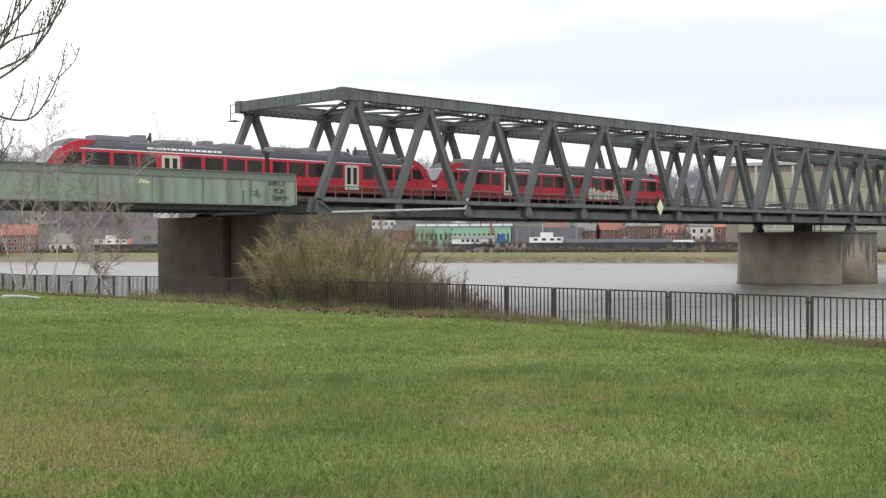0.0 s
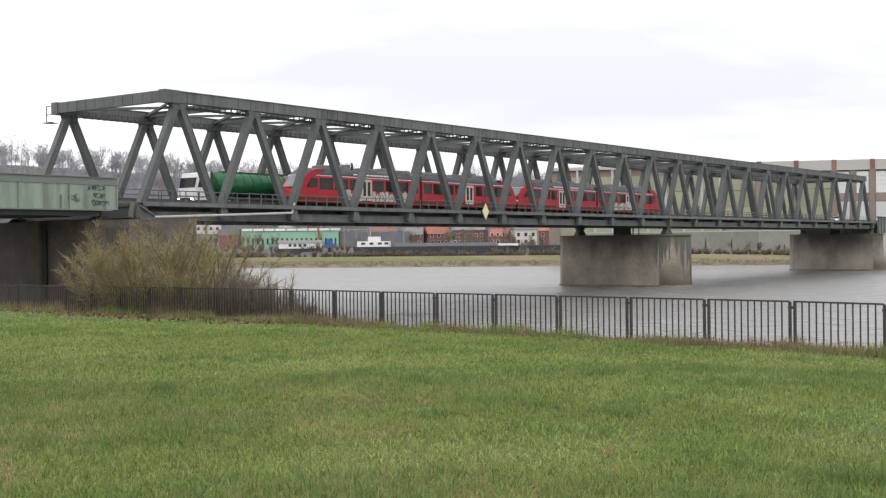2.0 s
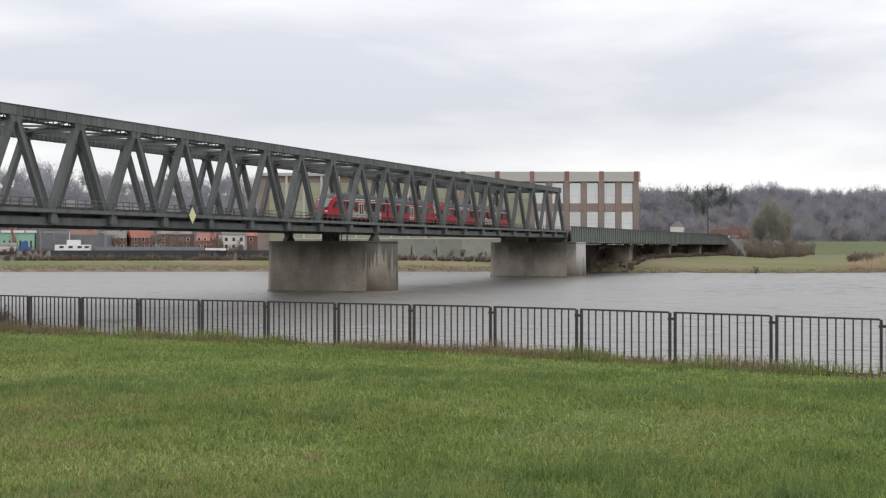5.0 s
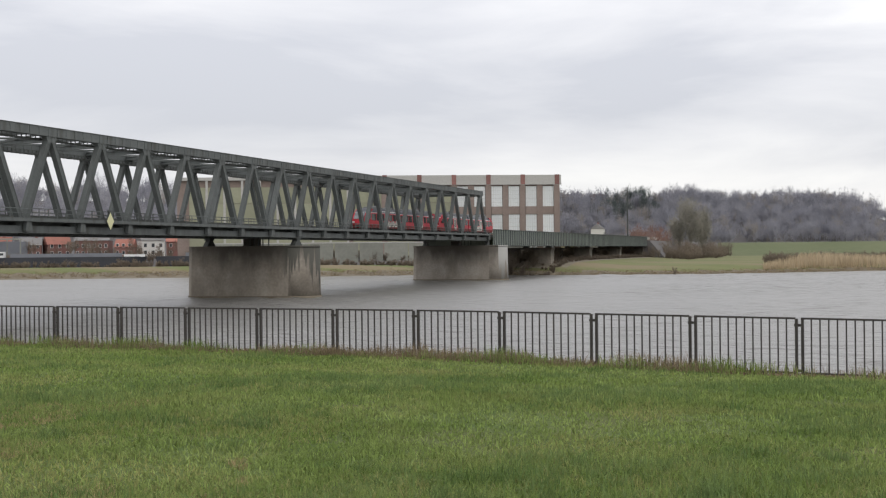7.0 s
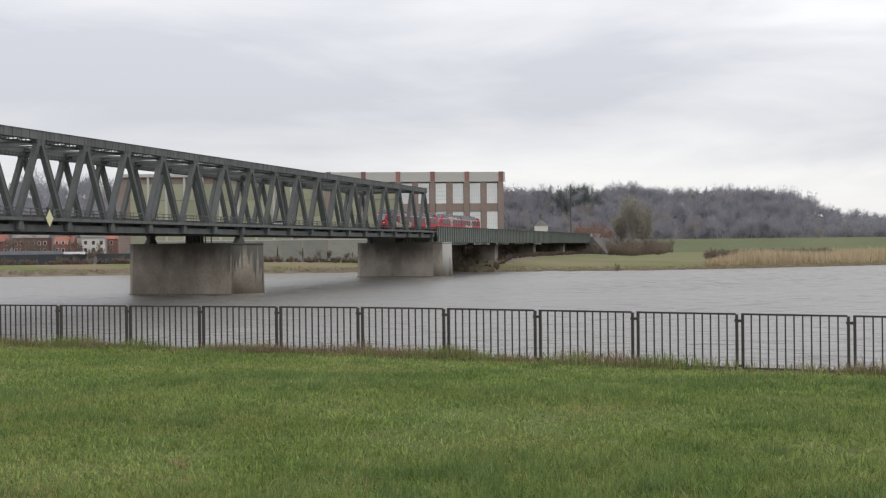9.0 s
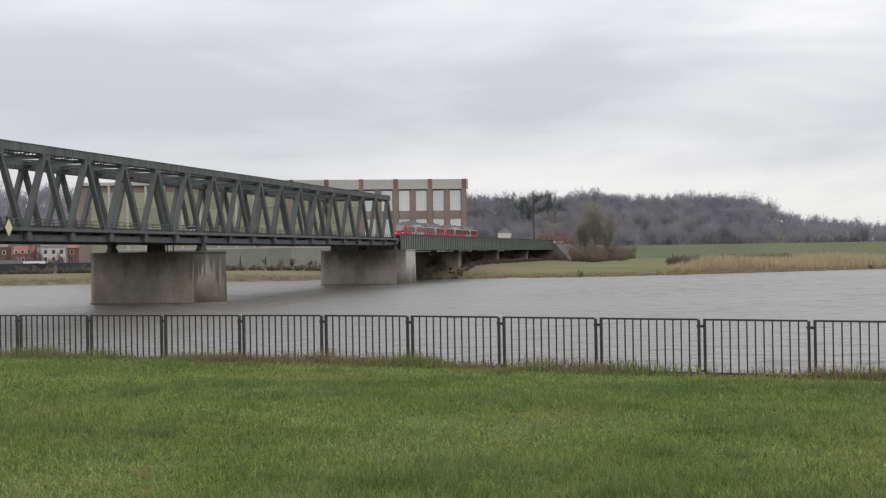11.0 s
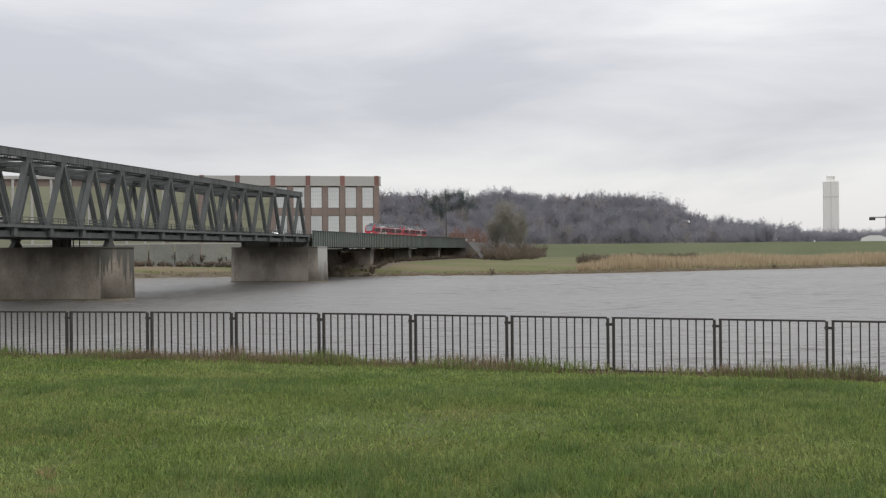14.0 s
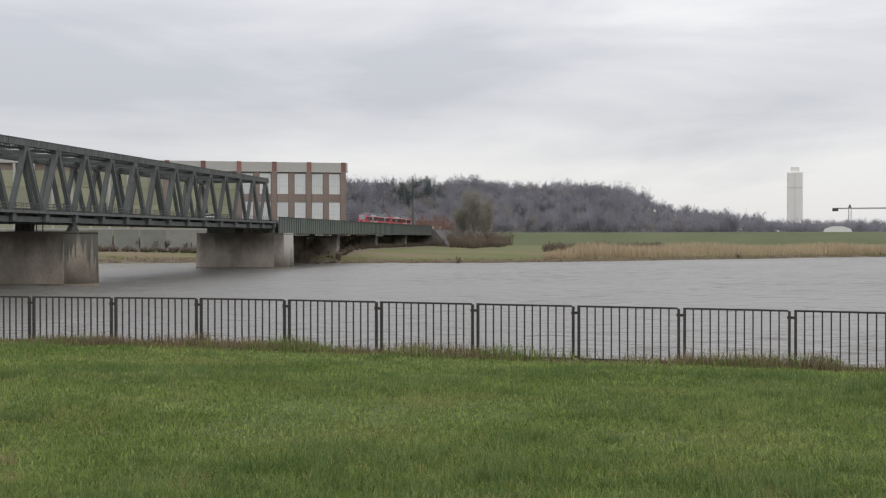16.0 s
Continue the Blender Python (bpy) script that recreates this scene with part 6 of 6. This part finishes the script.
def build_hall():
    """The mint-green boat hall with a row of narrow windows."""
    x, y = polar(43.2, 470)
    hall = thing("works_hall", "long mint-green shed with narrow dark windows on the quay", "hall", m=pose(x, y, 0.3, 0, 0, 43.2 - 90))
    bm = bmesh.new()
    box(bm, -19, 18, 0, 16, -3, 6.6)
    part("wall", bm, HALL_GREEN, hall)
    bm = bmesh.new()
    box(bm, -19.3, 18.3, -0.3, 16.3, 6.6, 7.9)
    part("roof", bm, ROOF_SLATE, hall)
    bm = bmesh.new()
    box(bm, -0.35, 0.35, -0.12, 0.05, 1.6, 3.9)
    me = mesh_of("window", bm, PANE_DARK)
    for k in range(19):
        piece("window", me, hall, pose(-16.5 + k * 1.85, 0, 0))
    bm = bmesh.new()
    box(bm, -1.9, 1.9, -0.12, 0.05, 6.75, 7.6)
    me = mesh_of("skylight", bm, PANE_PALE)
    for k in range(9):
        piece("skylight", me, hall, pose(-16.8 + k * 4.2, -0.32, 0))
    bm = bmesh.new()
    box(bm, -27.5, -20, 2, 14, -3, 5.2)
    part("brick_annex", bm, BRICK_RED, hall, "red brick annex with grey roof")
    bm = bmesh.new()
    box(bm, -27.8, -19.7, 1.7, 14.3, 5.2, 7.6)
    part("annex_roof", bm, ROOF_SLATE, hall)
    bm = bmesh.new()
    box(bm, 18.5, 46, 3, 16, -3, 6.2)
    part("grey_annex", bm, DECK_GREY, hall, "grey shed annex")
    for k in range(6):
        bm = bmesh.new()
        box(bm, 20 + k * 4.6, 20.4 + k * 4.6, 0, 0.5, -3, 6.8)
        part("gantry_post", bm, WALL_GREY, hall)
    bm = bmesh.new()
    box(bm, 19.5, 44, 0, 0.5, 6.8, 7.3)
    part("gantry_beam", bm, WALL_GREY, hall)
    x, y = polar(42.8, 436)
    house = thing("houseboat", "long white houseboat with a grey roof moored at the quay", "houseboat", m=pose(x, y, 0.3, 0, 0, 42.8 - 90))
    bm = bmesh.new()
    box(bm, -7.8, 7.8, 0, 5, -5.5, 0.0)
    part("hull", bm, HULL, house)
    bm = bmesh.new()
    box(bm, -7.6, 7.6, 0.1, 4.9, 0.0, 2.0)
    part("cabin", bm, WHITE, house)
    bm = bmesh.new()
    prism(bm, [(-0.4, 2.0), (5.4, 2.0), (4.6, 3.0), (0.6, 3.0)], -8.0, 8.0, "x")
    part("roof", bm, ROOF_SLATE, house)
    bm = bmesh.new()
    box(bm, -0.5, 0.5, -0.08, 0.05, 0.7, 1.6)
    me = mesh_of("window", bm, PANE_DARK)
    for k in range(4):
        piece("window", me, house, pose(-3.6 + 1.75 * k, 0, 0))
    x, y = polar(41.4, 452)
    crane = thing("mobile_crane", "blue mobile crane with an orange mast on the quay", "crane", m=pose(x, y, 0.2, 0, 0, 41.4 - 90))
    bm = bmesh.new()
    box(bm, -2.4, 2.4, 0, 2.5, 0, 1.7)
    box(bm, -1.2, 1.0, 0.2, 2.3, 1.7, 3.6)
    part("body", bm, BLUE, crane)
    bm = bmesh.new()
    tube(bm, (-3.5, 1, 0.2), (-4.6, 1, 8.2), 0.35, 0.3, 6)
    tube(bm, (-4.6, 1, 8.0), (-2.2, 1, 1.5), 0.18, 0.18, 6)
    part("mast", bm, ROOF_RED, crane)


def build_ship(az, r, length, turn, label, white=True):
    while r < 600:
        x, y = polar(az, r)
        if x - np.interp(y, SHORE_Y, SHORE_X) > 47:
            break
        r += 1
    ship = thing("river_barge", label, "barge", "moored ships", pose(x, y, WATER_Z, 0, 0, az - 90 + turn))
    h, top = length / 2, 5.9
    bm = bmesh.new()
    deck = [(-h, -2.8), (h * 0.82, -2.8), (h, 0), (h * 0.82, 2.8), (-h, 2.8)]
    rings = [[bm.verts.new((px * g, py * g, z)) for px, py in deck] for z, g in ((-0.8, 0.94), (top, 1.0))]
    for i in range(5):
        bm.faces.new((rings[0][i], rings[0][(i + 1) % 5], rings[1][(i + 1) % 5], rings[1][i]))
    bm.faces.new(rings[1])
    part("hull", bm, HULL, ship)
    bm = bmesh.new()
    box(bm, -h * 0.5, h * 0.72, -2.1, 2.1, top, top + 1.1)
    part("hatch_cover", bm, DECK_GREY, ship)
    bm = bmesh.new()
    box(bm, h * 0.74, h * 0.98, -1.2, 1.2, top - 0.1, top + 0.7)
    part("foredeck", bm, WHITE if white else DECK_GREY, ship)
    if white:
        bm = bmesh.new()
        box(bm, -h * 0.95, -h * 0.56, -2.3, 2.3, top, top + 1.8)
        house = part("deckhouse", bm, WHITE, ship)
        bm = bmesh.new()
        box(bm, -h * 0.82, -h * 0.68, -1.9, 1.9, top + 1.8, top + 3.3)
        part("wheelhouse", bm, WHITE, ship)
        for q in (-0.9, -0.8, -0.7, -0.62):
            bm = bmesh.new()
            box(bm, h * q, h * q + 1.3, -2.36, 2.36, top + 0.7, top + 1.4)
            part("window", bm, PANE_DARK, house)
        bm = bmesh.new()
        tube(bm, (-h * 0.8, 0, top + 3.3), (-h * 0.8, 0, top + 6.0), 0.08, 0.05, 5)
        part("mast", bm, WHITE, ship)


def build_factory():
    """The big brick works with tall paired windows, part clad in olive glass."""
    a, b = Vector((428.0, 101.0)), Vector((374.0, 228.0))
    turn = math.degrees(math.atan2(b.y - a.y, b.x - a.x))
    length = (b - a).length
    m = pose(a.x, a.y, -3, 0, 0, turn)
    works = thing("factory", "large old brick factory with tall pale windows and red pilasters", "factory", m=m)
    top, split = 31.6, 76.0
    bm = bmesh.new()
    box(bm, 0, split, -24, -0.5, -2, top - 0.3)
    part("wall", bm, BRICK, works)
    bm = bmesh.new()
    box(bm, -0.6, split, -0.5, 0.45, top - 3.0, top)
    box(bm, -0.7, split, -0.5, 0.62, top - 3.5, top - 3.0)
    part("parapet", bm, CONCRETE_PALE, works, "grey stained concrete cornice")
    bm = bmesh.new()
    box(bm, 0, 2.0, -0.5, 0.55, -2, top - 3.5)
    pil = mesh_of("pilaster", bm, BRICK)
    bm = bmesh.new()
    box(bm, 0.1, 1.7, 0.4, 0.66, top - 3.4, top + 0.12)
    cap = mesh_of("pilaster_head", bm, BRICK_RED)
    bm = bmesh.new()
    box(bm, 0, 2.1, -0.5, 0.35, -2, top - 3.5)
    pier = mesh_of("pillar", bm, BRICK)
    bm = bmesh.new()
    box(bm, 0, 12.0, -0.5, 0.2, 0, 2.8)
    sill = mesh_of("spandrel", bm, BRICK)
    bm = bmesh.new()
    box(bm, 0, 3.9, -0.5, -0.1, 0, 7.25)
    pane = mesh_of("window", bm, PANE_PALE)
    bm = bmesh.new()
    for k in range(1, 5):
        box(bm, k * 0.78 - 0.025, k * 0.78 + 0.025, -0.1, -0.05, 0, 7.2)
        box(bm, 0, 3.9, -0.1, -0.05, k * 1.45 - 0.025, k * 1.45 + 0.025)
    grid = mesh_of("glazing_grid", bm, CONCRETE_PALE)
    bm = bmesh.new()
    box(bm, 0, 5.05, -0.5, 0.2, 0, 5.6)
    olive = mesh_of("panel", bm, OLIVE_PANEL)
    for k in range(6):
        x = k * 12.4
        piece("pilaster_head", cap, piece("pilaster", pil, works, pose(x, 0, 0)), pose(0, 0, 0))
        if k >= 3:
            # the bays further on are clad in olive glass
            for z in range(5):
                for dx in (2.05, 7.2):
                    piece("panel", olive, works, pose(x + dx, 0, -1 + z * 5.75))
            continue
        piece("pillar", pier, works, pose(x + 6.1, 0, 0))
        for z in (-2.0, 7.4, 17.5):
            piece("spandrel", sill, works, pose(x + 0.2, 0, z))
        for z in (0.4, 10.2, 20.3):
            for dx in (2.1, 8.3):
                w = piece("window", pane, works, pose(x + dx, 0, z))
                piece("glazing_grid", grid, w, pose(0, 0, 0))
    clad = thing("factory_wing", "long factory wing clad in olive glass panels with pale strips", "factory", m=m)
    bm = bmesh.new()
    box(bm, split, length - 2, -24, -0.6, -2, top - 1.5)
    part("wall", bm, BRICK, clad)
    bm = bmesh.new()
    box(bm, 0, 5.7, -0.6, 0.2, 0, 5.6)
    panel = mesh_of("panel", bm, OLIVE_PANEL)
    bm = bmesh.new()
    box(bm, -0.5, 0.3, -0.6, 0.35, -2, top - 1)
    mullion = mesh_of("mullion", bm, CONCRETE_PALE)
    for k in range(int((length - 2 - split) / 6.2)):
        for j in range(5):
            piece("panel", panel, clad, pose(split + 0.4 + 6.2 * k, 0, -1 + j * 5.75))
        piece("mullion", mullion, clad, pose(split + 0.1 + 6.2 * k, 0, 0))
    bm = bmesh.new()
    box(bm, split + 0.02, length - 2, -24, 0.5, top - 1.5, top - 0.4)
    part("cornice", bm, CONCRETE_PALE, clad)


def build_flood_wall():
    wall = thing("flood_wall", "long grey-green concrete panel wall on the far quay", "wall")
    bm = bmesh.new()
    box(bm, 0, 7.9, -0.2, 0.2, -4, 5.0)
    me = mesh_of("panel", bm, WALL_GREY)
    a, b = Vector((401.0, 105.0)), Vector((357.0, 204.0))
    turn = math.degrees(math.atan2(b.y - a.y, b.x - a.x))
    n = int((b - a).length / 8)
    for k in range(n):
        p = a.lerp(b, k / n)
        piece("panel", me, wall, pose(p.x, p.y, -0.5, 0, 0, turn))
    bm = bmesh.new()
    beam(bm, (a.x, a.y, 4.6), (b.x, b.y, 4.6), 0.6, 0.3)
    part("coping", bm, CONCRETE_PALE, wall)


def build_tower():
    x, y = polar(-7.45, 900)
    tower = thing("silo_tower", "tall pale concrete silo tower standing in fields", "tower", m=pose(x, y, 0.5, 0, 0, -7.45))
    w = 5.4
    bm = bmesh.new()
    box(bm, -w, w, -w, w, 0, 47.5)
    bmesh.ops.bevel(bm, geom=bm.edges[:], offset=0.5, segments=1, affect="EDGES")
    part("shaft", bm, SILO, tower)
    bm = bmesh.new()
    box(bm, -3.0, 3.0, -3.0, 3.0, 47.4, 51.0)
    part("lift_house", bm, SILO, tower)
    bm = bmesh.new()
    box(bm, -w - 1.5, -w + 0.2, -2.0, 3.6, 0, 9)
    part("base_annex", bm, PLASTER, tower)
    bm = bmesh.new()
    box(bm, -w - 0.15, -w + 0.1, -w + 0.4, w - 0.4, 36, 36.6)
    box(bm, -w - 0.15, -w + 0.1, -0.2, 0.2, 2, 47)
    part("joint_band", bm, PLASTER, tower)
    x, y = polar(-9.81, 880)
    crane = thing("tower_crane", "distant tower crane with a long jib", "crane", m=pose(x, y, 2, 0, 0, 80))
    bm = bmesh.new()
    for sx in (-0.9, 0.9):
        for sy in (-0.9, 0.9):
            beam(bm, (sx, sy, 0), (sx, sy, 19), 0.3, 0.3)
    for k in range(9):
        beam(bm, (-0.9, -0.9, 2 * k), (0.9, -0.9, 2 * k + 2), 0.2, 0.2)
        beam(bm, (-0.9, 0.9, 2 * k + 2), (-0.9, -0.9, 2 * k), 0.2, 0.2)
    part("mast", bm, STEEL, crane)
    bm = bmesh.new()
    box(bm, -26, 11, -0.7, 0.7, 19, 20.0)
    part("jib", bm, CONCRETE_PALE, crane)
    bm = bmesh.new()
    box(bm, 7.5, 11.5, -1.2, 1.2, 17.6, 19.6)
    part("counterweight", bm, STEEL_DARK, crane)
    bm = bmesh.new()
    prism(bm, [(-1.2, 19.9), (1.2, 19.9), (0.3, 22.2), (-0.3, 22.2)], -0.6, 0.6)
    part("cab", bm, STEEL, crane)
    x, y = polar(-9.3, 785)
    tent = thing("storage_tent", "low white storage tent in the fields", "tent", m=pose(x, y, 4.0, 0, 0, 80))
    bm = bmesh.new()
    prism(bm, [(-9, 0), (-7.5, 2.8), (-3, 4.4), (3, 4.4), (7.5, 2.8), (9, 0)], -10, 10)
    part("cover", bm, WHITE, tent)
    x, y = polar(10.12, 640)
    mast = thing("lattice_mast", "thin dark radio mast above the trees", "mast", m=pose(x, y, 0))
    bm = bmesh.new()
    tube(bm, (0, 0, 0), (0, 0, 34), 0.4, 0.2, 6)
    part("pole", bm, STEEL_DARK, mast)


build_town()
build_hall()
build_ship(56.8, 360, 58, 4, "black river barge with a white deckhouse moored at the quay")
build_ship(36.4, 360, 54, -4, "long black river barge with a white deckhouse moored at the quay")
build_ship(66.0, 360, 60, 6, "long black cargo barge moored at the quay", False)
build_ship(29.4, 340, 36, 0, "dark cargo barge moored at the quay", False)
build_factory()
build_flood_wall()
build_tower()


# ---- what moves ----
def motions():
    tail = ((0.0, 44.0), (0.5, 55.5), (1.5, 78.7), (2.5, 102.0), (3.5, 125.2), (5.0, 159.2), (7.0, 203.2), (9.0, 246.0), (11.5, 298.8), (12.5, 319.3), (14.5, 356.8), (16.0, 384.0))
    walk(TAIL_CAR, [(t, pose(x, TRACK_Y, RAIL_Z)) for t, x in tail])
    walk(LEAD_CAR, [(t, pose(x + 41.4, TRACK_Y, RAIL_Z)) for t, x in tail])
    walk(TANKER, [(t, pose(73.2 - 15.2 * (t - 2.5), ROAD_Y, 5.34)) for t in (0.0, 4.0, 8.0, 12.0, 16.0)])
    for car, x, v in CARS:
        walk(car, [(t, pose(x + v * t, ROAD_Y, 5.34)) for t in (0.0, 4.0, 8.0, 12.0, 16.0)])


motions()
